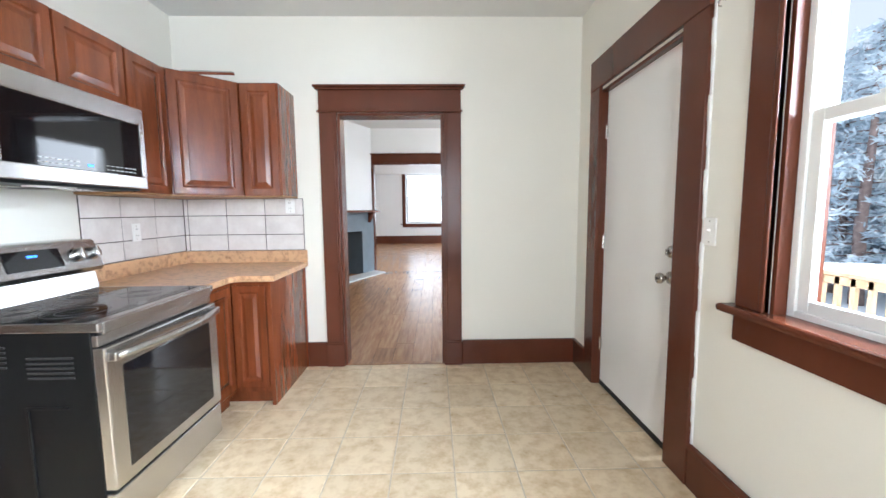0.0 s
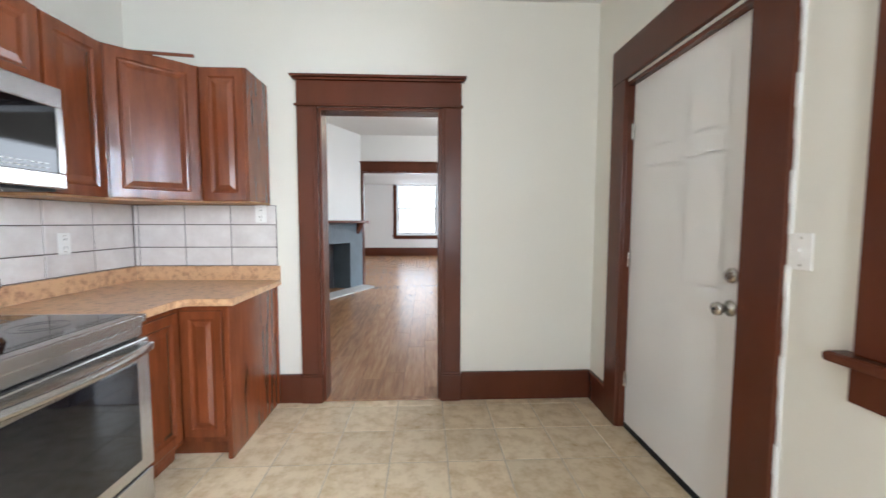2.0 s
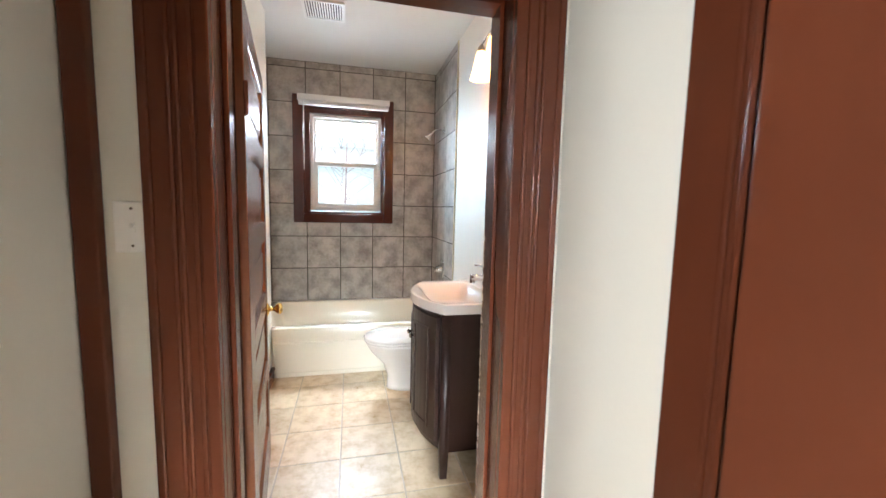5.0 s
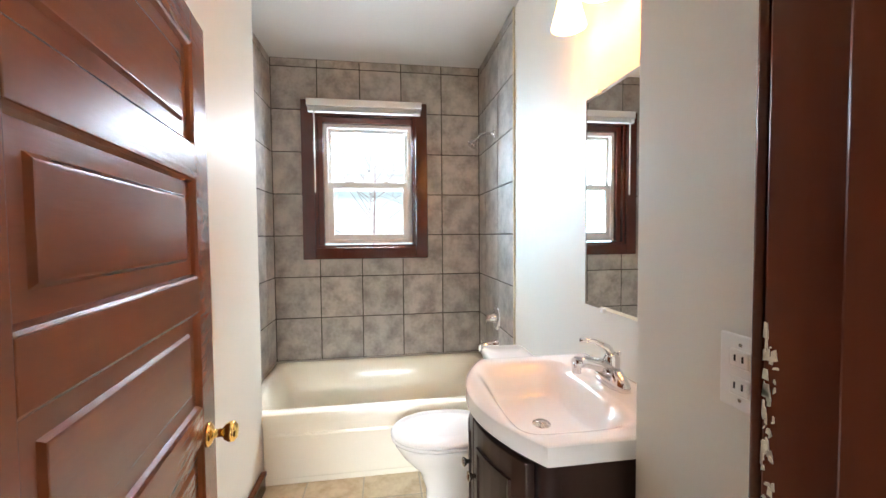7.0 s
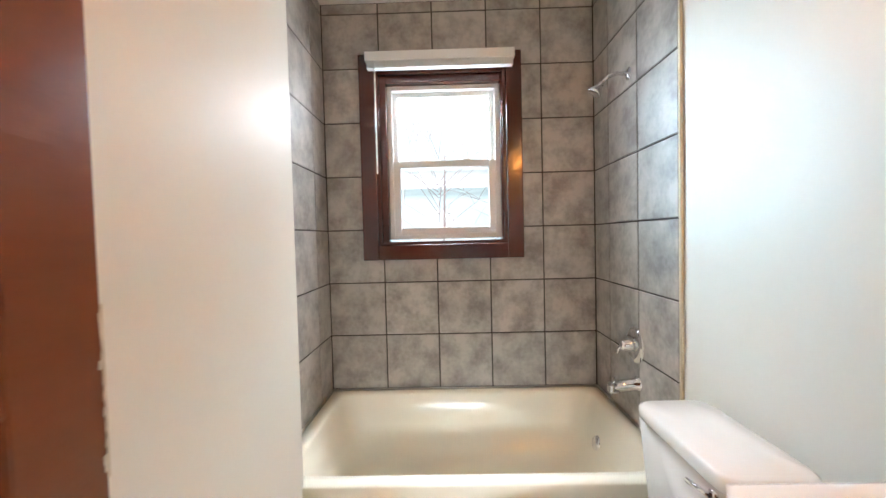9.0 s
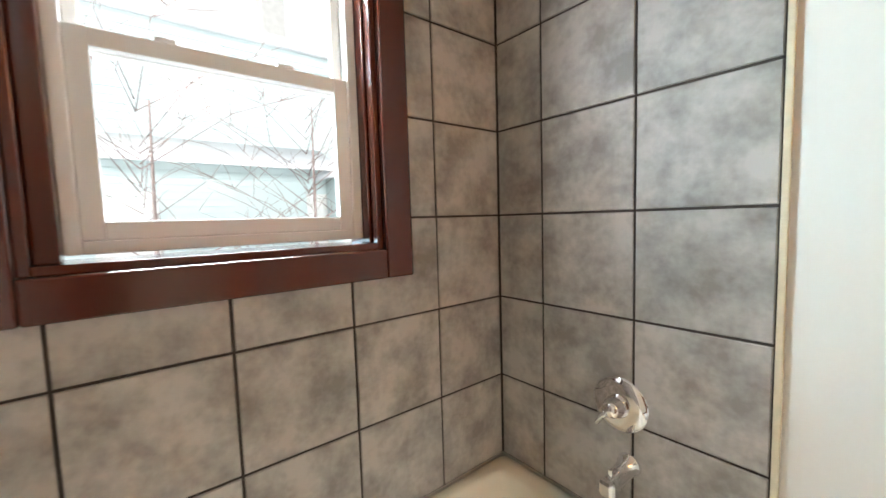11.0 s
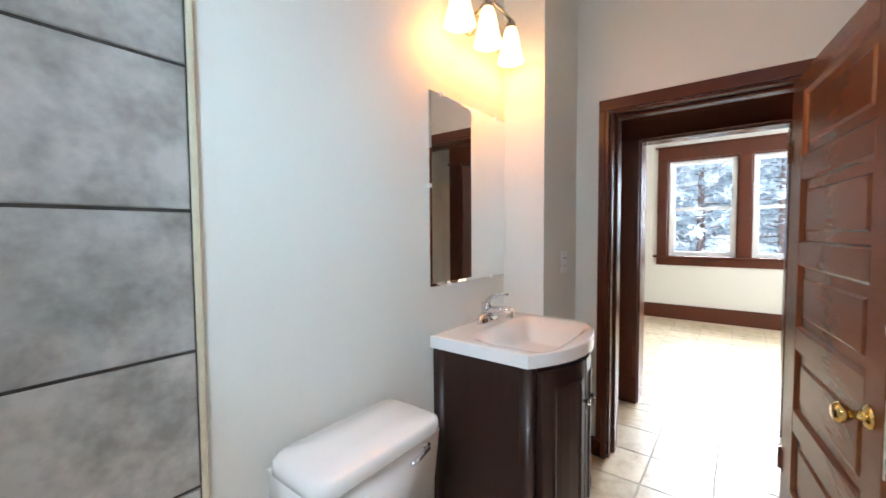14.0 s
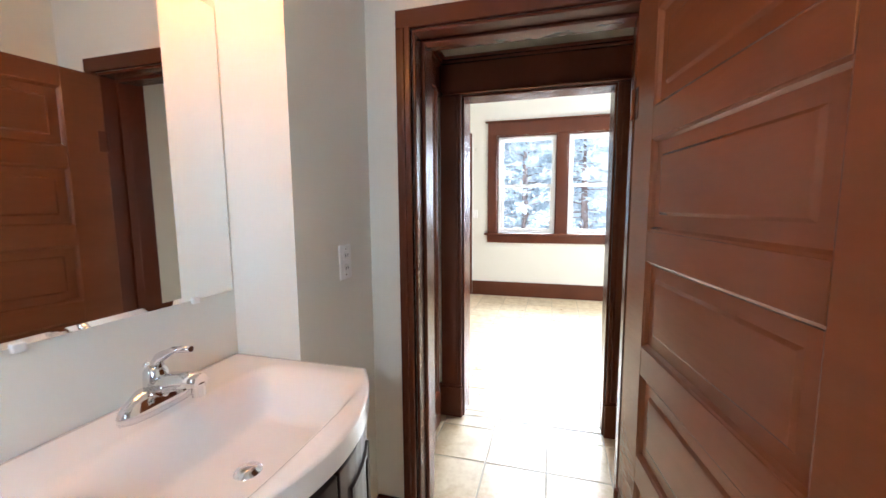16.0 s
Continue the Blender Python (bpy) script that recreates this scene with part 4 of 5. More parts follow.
bath_door()
chips = bmesh.new()
rng = random.Random(9)
for i in range(260):
    z = 0.25 + rng.random() * 0.95
    far = rng.random() ** 2
    w, h = 0.0015 + 0.006 * rng.random() ** 2, 0.002 + 0.012 * rng.random() ** 2
    y, x = BD[1] - 0.0125, BE - 0.003 + far * 0.011
    skew = (rng.random() - 0.5) * 0.006
    add(chips, loft([[(x, y - d, z), (x + w, y - d, z + skew), (x + w * 0.8, y - d, z + h), (x + w * 0.2, y - d, z + h - skew)] for d in (-0.0005, 0.0008)]))
rule("trim_paint_chips", chips, "bare chips along the bathroom door lining edge", mat=BAREWOOD)
disc = thing("door_stop", (-3.31, 0.745, 0.73), "round white wall bumper behind the door", "door stop")
part("bumper", lathe([(0, 0.006), (0.04, 0.006), (0.044, 0.0)], (-3.31, 0.745, 0.756), (0, 1, 0)), PLASTIC, disc)


def bathtub():
    x0, x1, y0, y1, zr = BW + 0.012, -4.405, 0.595, BN - 0.012, 0.372
    t = thing("bathtub", ((x0 + x1) / 2, (y0 + y1) / 2, 0), "bone white enamel alcove bathtub", "bathtub")
    n = 40
    cx, cy = (x0 + x1) / 2 - 0.01, (y0 + y1) / 2

    def ring(hx, hy, z, p, sx=0.0):
        pts = []
        for i in range(n):
            a = 2 * math.pi * (i + 0.5) / n
            c, s = math.cos(a), math.sin(a)
            pts.append((cx + sx + hx * math.copysign(abs(c) ** (2 / p), c), cy + hy * math.copysign(abs(s) ** (2 / p), s), z))
        return pts
    hx, hy = (x1 - x0) / 2, (y1 - y0) / 2
    outs = [ring(hx, hy, 0.31, 60, 0.01), ring(hx, hy, zr - 0.006, 60, 0.01), ring(hx - 0.006, hy - 0.006, zr, 60, 0.01), ring(hx - 0.052, hy - 0.055, zr + 0.002, 16), ring(hx - 0.066, hy - 0.07, zr - 0.014, 14), ring(hx - 0.085, hy - 0.12, 0.20, 10), ring(hx - 0.12, hy - 0.18, 0.06, 8), ring(hx - 0.20, hy - 0.30, 0.03, 5), ring(0.001, 0.002, 0.025, 2)]
    part("basin", loft(outs, close=False), TUBENAMEL, t)
    part("apron", joined(box(x1 - 0.03, x1, 0.747, y1, 0.0, 0.315, 0.006), box(x1 - 0.02, x1 + 0.008, 0.75, y1 - 0.02, 0.03, 0.27, 0.012)), TUBENAMEL, t)
    part("overflow_plate", lathe([(0, 0.012), (0.03, 0.010), (0.034, 0)], (cx, y1 - 0.165, 0.27), (0, -1, 0.25)), CHROME, t, "chrome overflow plate")
    part("drain", lathe([(0, 0.006), (0.03, 0.004), (0.034, 0)], (cx, y1 - 0.42, 0.03), (0, 0, 1)), CHROME, t)


bathtub()
TW = BN - 0.010  # tile face
v = thing("shower_valve", (-4.83, TW, 0.73), "round chrome shower valve with lever", "faucet")
part("escutcheon", lathe([(0, 0.012), (0.055, 0.012), (0.078, 0.006), (0.082, 0.0)], (-4.83, TW, 0.735), (0, -1, 0), 36), CHROME, v)
part("handle", joined(lathe([(0.034, 0.01), (0.032, 0.03), (0.024, 0.05), (0.020, 0.062), (0, 0.066)], (-4.83, TW, 0.735), (0, -1, 0)), tube([(-4.83, TW - 0.055, 0.735), (-4.85, TW - 0.062, 0.715), (-4.865, TW - 0.064, 0.69)], 0.009, 10, [1, 0.9, 0.7])), CHROME, v)
sp = thing("tub_spout", (-4.80, TW, 0.53), "chrome tub spout on the tiled wall", "faucet")
part("spout", joined(lathe([(0.034, 0), (0.032, 0.01), (0.027, 0.014), (0.026, 0.085), (0.022, 0.115)], (-4.80, TW, 0.568), (0, -1, -0.10)), box(-4.822, -4.778, TW - 0.135, TW - 0.085, 0.528, 0.578, 0.012)), CHROME, sp)
part("diverter", cyl((-4.80, TW - 0.108, 0.57), (-4.80, TW - 0.108, 0.60), 0.006, seg=10), CHROME, sp)
sh = thing("shower_fixture", (-4.87, TW, 1.85), "small chrome shower head on a bent arm", "shower head")
part("flange", lathe([(0, 0.01), (0.018, 0.008), (0.028, 0)], (-4.87, TW, 1.965), (0, -1, 0)), CHROME, sh)
part("arm", tube([(-4.87, TW, 1.965), (-4.87, TW - 0.05, 1.968), (-4.87, TW - 0.09, 1.955), (-4.87, TW - 0.12, 1.925)], 0.009), CHROME, sh)
part("spray_head", lathe([(0.010, 0), (0.014, 0.012), (0.012, 0.02), (0.030, 0.05), (0.033, 0.058), (0.028, 0.062), (0, 0.060)], (-4.87, TW - 0.118, 1.928), (0, -0.62, -0.78)), CHROME, sh)


def toilet():
    cx, yb = -4.13, BN - 0.008
    t = thing("toilet", (cx, 1.75, 0), "white porcelain two-piece toilet with closed lid", "toilet")

    def oval(y0, y1, hw, z, n=32):
        cy, hy = (y0 + y1) / 2, (y1 - y0) / 2
        out = []
        for i in range(n):
            a = 2 * math.pi * i / n
            k = 1.0 if math.sin(a) < 0 else 0.75
            s = math.sin(a)
            out.append((cx + hw * math.copysign(abs(math.cos(a)) ** (k * 0.95), math.cos(a)), cy + hy * math.copysign(abs(s) ** 0.95, s), z * 0.95))
        return out
    part("bowl", loft([oval(1.555, 2.02, 0.105, 0.0), oval(1.56, 2.02, 0.10, 0.03), oval(1.56, 1.98, 0.085, 0.10), oval(1.53, 1.96, 0.095, 0.19), oval(1.45, 1.95, 0.145, 0.28), oval(1.415, 1.95, 0.168, 0.34), oval(1.41, 1.95, 0.172, 0.365)]), PORCELAIN, t)
    part("seat", loft([oval(1.402, 1.87, 0.176, 0.366), oval(1.398, 1.872, 0.180, 0.375), oval(1.402, 1.87, 0.176, 0.384)]), PORCELAIN, t)
    part("lid", loft([oval(1.400, 1.875, 0.178, 0.386), oval(1.396, 1.877, 0.182, 0.393), oval(1.405, 1.870, 0.174, 0.403), oval(1.50, 1.80, 0.10, 0.407)]), PORCELAIN, t)
    for s in (-0.07, 0.07):
        part("hinge_cap", box(cx + s - 0.02, cx + s + 0.02, 1.865, 1.90, 0.340, 0.384, 0.006), PORCELAIN, t)
    part("tank", loft([[(cx + a * 0.185, y, 0.338) for a, y in ((-1, 1.915), (1, 1.915), (1, yb), (-1, yb))], [(cx + a * 0.212, y, 0.650) for a, y in ((-1, 1.895), (1, 1.895), (1, yb), (-1, yb))]]), PORCELAIN, t)
    r = 0.05
    lid = [(cx + sx * (0.222 - r) + r * math.cos(q), yy + r * math.sin(q) * 1.0) for sx, yy, q0 in ((1, 2.06, 0), (-1, 2.06, 90), (-1, 1.93, 180), (1, 1.93, 270)) for q in [radians(q0 + k * 15) for k in range(7)]]
    lid = [(x, min(y, yb)) for x, y in lid]
    sc = lambda k, z: [(cx + (x - cx) * k, 1.995 + (y - 1.995) * k, z) for x, y in lid]
    part("tank_lid", loft([sc(0.97, 0.650), sc(1.0, 0.655), sc(1.0, 0.675), sc(0.985, 0.687), sc(0.93, 0.693), sc(0.3, 0.695)]), PORCELAIN, t)
    part("flush_lever", joined(lathe([(0, 0.012), (0.014, 0.01), (0.014, 0)], (cx + 0.15, 1.90, 0.62), (0, -1, 0), 14), tube([(cx + 0.15, 1.885, 0.62), (cx + 0.10, 1.88, 0.612), (cx + 0.07, 1.88, 0.608)], 0.007, 8)), CHROME, t, "chrome flush lever")


toilet()


def vanity():
    x0, x1, yb, xc = -3.685, -3.095, BN - 0.004, -3.39
    zt, zb = 0.846, 0.800
    front = lambda x: 1.715 - 0.105 * (1 - ((x - xc) / (0.295)) ** 2)
    t = thing("bathroom_vanity", (xc, 1.9, 0), "espresso wood vanity with bowed front and turned-out legs", "vanity")
    n = 14
    arc = [(x0 + 0.02 + (x1 - x0 - 0.04) * i / n, front(x0 + 0.02 + (x1 - x0 - 0.04) * i / n) + 0.035) for i in range(n + 1)]
    part("body", prism([(x1 - 0.02, yb), (x0 + 0.02, yb)] + arc, 0.13, 0.70), ESPRESSO, t)
    part("top_rail", joined(prism(arc + [(x, y + 0.016) for x, y in reversed(arc)], 0.70, zb), box(x0 + 0.02, x0 + 0.036, arc[0][1], yb, 0.70, zb), box(x1 - 0.036, x1 - 0.02, arc[-1][1], yb, 0.70, zb)), ESPRESSO, t)
    for x in (x0 + 0.035, x1 - 0.035):
        for y in (front(x) + 0.04, yb - 0.03):
            part("leg", loft([[(x + a * 0.016, y + b * 0.016, 0) for a, b in ((-1, -1), (1, -1), (1, 1), (-1, 1))], [(x + a * 0.02, y + b * 0.02, 0.10) for a, b in ((-1, -1), (1, -1), (1, 1), (-1, 1))], [(x + a * 0.022, y + b * 0.022, zb) for a, b in ((-1, -1), (1, -1), (1, 1), (-1, 1))]]), ESPRESSO, t)
    for k, (a, b) in enumerate(((x0 + 0.06, xc - 0.003), (xc + 0.003, x1 - 0.06))):
        pts = [a + (b - a) * i / 6 for i in range(7)]
        slab_ = prism([(x, front(x) + 0.012) for x in pts] + [(x, front(x) + 0.034) for x in reversed(pts)], 0.17, 0.775, 0.003)
        d = part("door", slab_, ESPRESSO, t)
        q = [a + 0.045 + (b - a - 0.09) * i / 6 for i in range(7)]
        part("panel_moulding", joined(prism([(x, front(x) + 0.006) for x in q] + [(x, front(x) + 0.013) for x in reversed(q)], 0.70, 0.715), prism([(x, front(x) + 0.006) for x in q] + [(x, front(x) + 0.013) for x in reversed(q)], 0.225, 0.24), *[box(x - 0.005, x + 0.005, front(x) + 0.006, front(x) + 0.014, 0.225, 0.715) for x in (q[0], q[-1])]), ESPRESSO, d)
        kx = xc + (-0.035 if k == 0 else 0.035)
        part("knob", lathe([(0.006, 0), (0.006, 0.012), (0.013, 0.02), (0.013, 0.026), (0, 0.029)], (kx, front(kx) + 0.012, 0.63), (0, -1, 0), 16), NICKEL, d, "round brushed nickel knob")
    # top with its sunk basin
    top = thing("bathroom_sink", (xc, 1.9, zb), "white cultured marble sink top with integral basin", "sink")
    NX, NY = 66, 50
    b = bmesh.new()
    grid = []
    for j in range(NY + 1):
        row = []
        for i in range(NX + 1):
            x = x0 + (x1 - x0) * i / NX
            y = front(x) + (yb - front(x)) * j / NY
            u, w = (x - xc) / 0.255, (y - 1.825) / 0.165
            d = (abs(u) ** 6 + abs(w) ** 6) ** (1 / 6)
            s = max(0.0, min(1.0, (1.02 - d) / 0.42)) * (1 - 0.35 * min(1.0, math.hypot(u, w)))
            z = zt - 0.105 * s * s * (3 - 2 * s) - (0.003 if i in (0, NX) or j in (0,) else 0)
            row.append(b.verts.new((x, y, z)))
        grid.append(row)
    for j in range(NY):
        for i in range(NX):
            b.faces.new((grid[j][i], grid[j][i + 1], grid[j + 1][i + 1], grid[j + 1][i])).smooth = True
    edge = grid[0] + [r[-1] for r in grid[1:]] + grid[-1][-2::-1] + [r[0] for r in grid[-2:0:-1]]
    low = [b.verts.new((v.co.x, v.co.y, zb)) for v in edge]
    for i in range(len(edge)):
        j = (i + 1) % len(edge)
        b.faces.new((edge[i], edge[j], low[j], low[i]))
    bmesh.ops.recalc_face_normals(b, faces=b.faces[:])
    part("basin", b, VANITYTOP, top)
    part("drain", lathe([(0, 0.010), (0.018, 0.010), (0.018, 0.006), (0.026, 0.005), (0.027, 0)], (xc, 1.825, zt - 0.107)), CHROME, top, "chrome pop-up drain")
    # faucet
    f = thing("bathroom_faucet", (xc, 2.045, zt), "chrome single-lever bathroom faucet", "faucet")
    fy = 2.045
    r = [(xc + 0.080 * math.copysign(abs(math.cos(a)) ** 0.7, math.cos(a)), fy + 0.028 * math.sin(a)) for a in [2 * math.pi * i / 28 for i in range(28)]]
    sc = lambda k, z: [(xc + (x - xc) * k, fy + (y - fy) * k, z) for x, y in r]
    part("base", loft([sc(1, zt), sc(1, zt + 0.014), sc(0.96, zt + 0.022), sc(0.80, zt + 0.034), sc(0.55, zt + 0.05)]), CHROME, f)
    part("body", lathe([(0.026, 0.01), (0.023, 0.06), (0.022, 0.082), (0.014, 0.092), (0, 0.094)], (xc, fy, zt)), CHROME, f)
    part("spout", tube([(xc, fy, zt + 0.045), (xc, fy - 0.04, zt + 0.060), (xc, fy - 0.085, zt + 0.070), (xc, fy - 0.120, zt + 0.070)], 0.017, 16, [1.5, 1.2, 1.0, 0.95]), CHROME, f)
    part("aerator", cyl((xc, fy - 0.110, zt + 0.066), (xc, fy - 0.112, zt + 0.040), 0.013, seg=16), CHROME, f)
    part("lever", tube([(xc, fy, zt + 0.084), (xc, fy - 0.015, zt + 0.110), (xc, fy - 0.055, zt + 0.130), (xc, fy - 0.10, zt + 0.136)], 0.010, 10, [1.5, 1.1, 0.7, 0.6]), CHROME, f)
    part("lift_rod", joined(cyl((xc + 0.0, fy + 0.024, zt + 0.02), (xc, fy + 0.024, zt + 0.085), 0.003, seg=8), lathe([(0, 0), (0.006, 0.004), (0.006, 0.01), (0, 0.014)], (xc, fy + 0.024, zt + 0.083), seg=10)), CHROME, f)


vanity()
mi = thing("wall_mirror", (-3.39, BN, 1.032), "frameless wall mirror held by clear clips", "mirror")
part("mirror_glass", moved(panel(0.582, 0.748, [(0, 0), (0, 0.004), (0.012, 0.006)]), facing(-3.391, BN - 0.001, 1.406, 0)), MIRROR, mi)
for x, z in ((-3.56, 1.030), (-3.22, 1.030), (-3.60, 1.782), (-3.18, 1.782), (-3.684, 1.42)):
    part("clip", box(x - 0.009, x + 0.009, BN - 0.012, BN - 0.001, z - 0.008, z + 0.008, 0.002), PLASTIC, mi, "clear plastic mirror clip")


def vanity_light():
    t = thing("vanity_light", (-3.36, BN, 2.0), "three-lamp vanity light with frosted bell shades, lit warm", "wall lamp")
    part("back_plate", lathe([(0, 0.02), (0.04, 0.018), (0.055, 0.008), (0.058, 0)], (-3.42, BN, 2.135), (0, -1, 0)), NICKEL, t)
    part("stem", tube([(-3.42, BN - 0.015, 2.135), (-3.42, 2.06, 2.155), (-3.42, 2.02, 2.195)], 0.008), NICKEL, t)
    part("bar", tube([(-3.66, 2.02, 2.185), (-3.53, 2.02, 2.20), (-3.42, 2.02, 2.195), (-3.31, 2.02, 2.20), (-3.19, 2.02, 2.185)], 0.008), NICKEL, t)
    for x in (-3.62, -3.42, -3.22):
        s = part("shade", lathe([(0.022, 0.15), (0.032, 0.125), (0.042, 0.07), (0.060, 0.0), (0.057, 0.001), (0.039, 0.07), (0.020, 0.145)], (x, 2.02, 2.005), (0, 0, 1)), BULB, t, "glowing frosted glass shade")
        part("socket", lathe([(0.012, 0.17), (0.020, 0.155), (0.024, 0.12), (0, 0.12)], (x, 2.02, 2.02)), NICKEL, s)
        lamp = new("vanity_bulb", bpy.data.lights.new("vanity_bulb", "POINT"))
        lamp.data.energy, lamp.data.color, lamp.data.shadow_soft_size = 1.5, (1.0, 0.35, 0.08), 0.03
        lamp.location = Vector((x, 2.02, 1.98)) * S


vanity_light()
vt = thing("ceiling_vent", (-4.3, 1.14, BH - 0.012), "white slotted bathroom exhaust vent in the ceiling", "vent")
part("frame", joined(box(-4.42, -4.16, 1.00, 1.02, BH - 0.012, BH, 0.003), box(-4.42, -4.16, 1.25, 1.27, BH - 0.012, BH, 0.003), box(-4.42, -4.40, 1.02, 1.25, BH - 0.012, BH, 0.003), box(-4.18, -4.16, 1.02, 1.25, BH - 0.012, BH, 0.003)), VINYL, vt)
part("backing", box(-4.40, -4.18, 1.02, 1.25, BH - 0.003, BH - 0.001), RUBBER, vt)
for i in range(14):
    part("slat", box(-4.40, -4.18, 1.026 + i * 0.0162, 1.034 + i * 0.0162, BH - 0.010, BH - 0.003), VINYL, vt)
rule("trim_tile_edge", joined(box(-4.488, -4.474, BN - 0.012, BN, 0.374, BH, 0.003), box(-4.432, -4.418, 0.58, 0.592, 0.374, BH, 0.003)), "yellowed caulk line along the tile edge", mat=CAULK)

# ---- dining room and beyond ----
fp = thing("fireplace", (-1.6, 8.0, 0), "corner fireplace painted slate blue with a brown mantel shelf", "fireplace", kind="structure")
fa, fb = Vector((-1.62, 7.35)), Vector((-0.98, 8.74))
fd = (fb - fa).normalized()
fn = Vector((-fd.y, fd.x))
# the face looks south east
fpt = lambda s, d: (fa.x + fd.x * s - fn.x * d, fa.y + fd.y * s - fn.y * d)
FL = (fb - fa).length
part("chimney_breast", prism([fpt(0, 0), fpt(FL, 0), (-2.6, 8.74), (-2.6, 7.35)], 1.26, DH - 0.002), WHITE, fp, "white plaster chimney breast")
for s0, s1, z0, z1 in ((0, 0.35, 0, 1.22), (1.12, FL, 0, 1.22), (0.35, 1.12, 0.86, 1.22)):
    part("surround", prism([fpt(s0, 0.02), fpt(s1, 0.02), fpt(s1, -0.35), fpt(s0, -0.35)], z0, z1), SLATEBLUE, fp, "slate blue painted surround")
part("firebox", prism([fpt(0.3, -0.35), fpt(1.17, -0.35), fpt(1.1, -0.6), fpt(0.4, -0.6)], 0, 0.95), SOOT, fp, "dark open firebox")
part("mantel_shelf", prism([fpt(-0.05, 0.20), fpt(FL - 0.02, 0.20), fpt(FL - 0.02, -0.05), fpt(-0.05, -0.05)], 1.22, 1.265, 0.006), TRIM, fp, "brown wooden mantel shelf")
for s in (0.12, FL - 0.20):
    part("bracket", loft([[(*fpt(s, 0.02), 1.02), (*fpt(s + 0.06, 0.02), 1.02), (*fpt(s + 0.06, 0.04), 1.02), (*fpt(s, 0.04), 1.02)], [(*fpt(s, 0.02), 1.22), (*fpt(s + 0.06, 0.02), 1.22), (*fpt(s + 0.06, 0.16), 1.22), (*fpt(s, 0.16), 1.22)]]), TRIM, fp)
part("hearth", prism([fpt(-0.02, 0.34), fpt(FL - 0.1, 0.34), fpt(FL, 0), fpt(0, 0)], 0.0, 0.025, 0.004), HEARTH, fp, "pale stone hearth")


def ceiling_lamp(x, y, z, label):
    t = thing("ceiling_lamp", (x, y, z - 0.12), label, "ceiling lamp")
    part("canopy", lathe([(0, 0), (0.13, 0), (0.13, -0.03), (0.11, -0.035)], (x, y, z)), NICKEL, t)
    part("globe", lathe([(0.125, -0.03), (0.135, -0.06), (0.10, -0.10), (0, -0.118)], (x, y, z)), LAMPGLASS, t, "lit frosted glass bowl")
    lamp = new("ceiling_bulb", bpy.data.lights.new("ceiling_bulb", "POINT"))
    lamp.data.energy, lamp.data.color, lamp.data.shadow_soft_size = 14, (1.0, 0.86, 0.66), 0.1
    lamp.location = Vector((x, y, z - 0.25)) * S


ceiling_lamp(0.85, 7.1, DH, "round flush ceiling lamp, lit")
ceiling_lamp(-4.35, 3.95, 2.70, "round flush ceiling lamp in the side room, lit")
rule("trim_threshold", box(ND[0], ND[1], KN - 0.005, KN + 0.04, 0.0, 0.008, 0.003), "worn oak threshold strip between tile and wood", mat=PLANK)

# ---- outside ----
ground = solo("ground", box(-600, 600, -600, 600, -1.4, -1.0), SNOW, "snow-covered ground reaching to the horizon", "ground", kind="structure")
deck = thing("deck", (3.0, 1.5, -1.0), "new pine deck covered in snow", "deck", kind="structure")
part("platform", box(1.62, 4.3, -3.0, 6.0, -0.30, -0.10), DECK, deck)
part("snow_cover", box(1.62, 4.25, -2.95, 5.95, -0.10, 0.08, 0.04), SNOW, deck, "deep fresh snow")
for x, zt in ((4.25, 0.62),):
    part("top_rail", box(x - 0.07, x + 0.07, -3.0, 6.0, zt - 0.04, zt, 0.004), DECK, deck)
    part("side_rail", box(x - 0.02, x + 0.02, -3.0, 6.0, zt - 0.13, zt - 0.05, 0.004), DECK, deck)
    for i in range(60):
        y = -2.95 + i * 0.15
        part("baluster", box(x - 0.02, x + 0.02, y - 0.022, y + 0.022, -0.28, zt - 0.05), DECK, deck)


def snow_cap(x0, x1, y0, y1, z, h, seed):
    b = bmesh.new()
    n = 60
    rg = random.Random(seed)
    ph = [rg.random() * 6 for _ in range(3)]
    outs = []
    for i in range(n + 1):
        y = y0 + (y1 - y0) * i / n
        k = h * (0.75 + 0.2 * math.sin(y * 2.1 + ph[0]) + 0.12 * math.sin(y * 5.3 + ph[1]))
        outs.append([((x0 + x1) / 2 + (x1 - x0) / 2 * math.cos(a) * 1.05, y, z + max(0, math.sin(a)) * k) for a in [math.pi * q / 8 for q in range(9)]])
    b.free()
    return loft(outs)


part("rail_snow", snow_cap(4.17, 4.33, -3.0, 6.0, 0.62, 0.13, 1), SNOW, deck, "snow heaped along the rail")
st2 = thing("stair_rail", (5.2, 3.0, -1.0), "sloping pine stair rail heaped with snow", "railing")
part("rail", moved(box(-1.3, 1.3, -0.06, 0.06, -0.05, 0.05, 0.004), pose(5.6, 4.4, 0.42, 0, 14, 20)), DECK, st2)
part("rail_snow", moved(snow_cap(-0.08, 0.08, -1.3, 1.3, 0.05, 0.14, 5), pose(5.6, 4.4, 0.42, 0, 14, 20) @ pose(0, 0, 0, 0, 0, 90)), SNOW, st2)
for d in (-1.1, 0.0, 1.1):
    part("post", box(5.6 + d * 0.92 - 0.04, 5.6 + d * 0.92 + 0.04, 4.4 + d * 0.33 - 0.04, 4.4 + d * 0.33 + 0.04, -1.0, 0.42 - d * 0.24), DECK, st2)


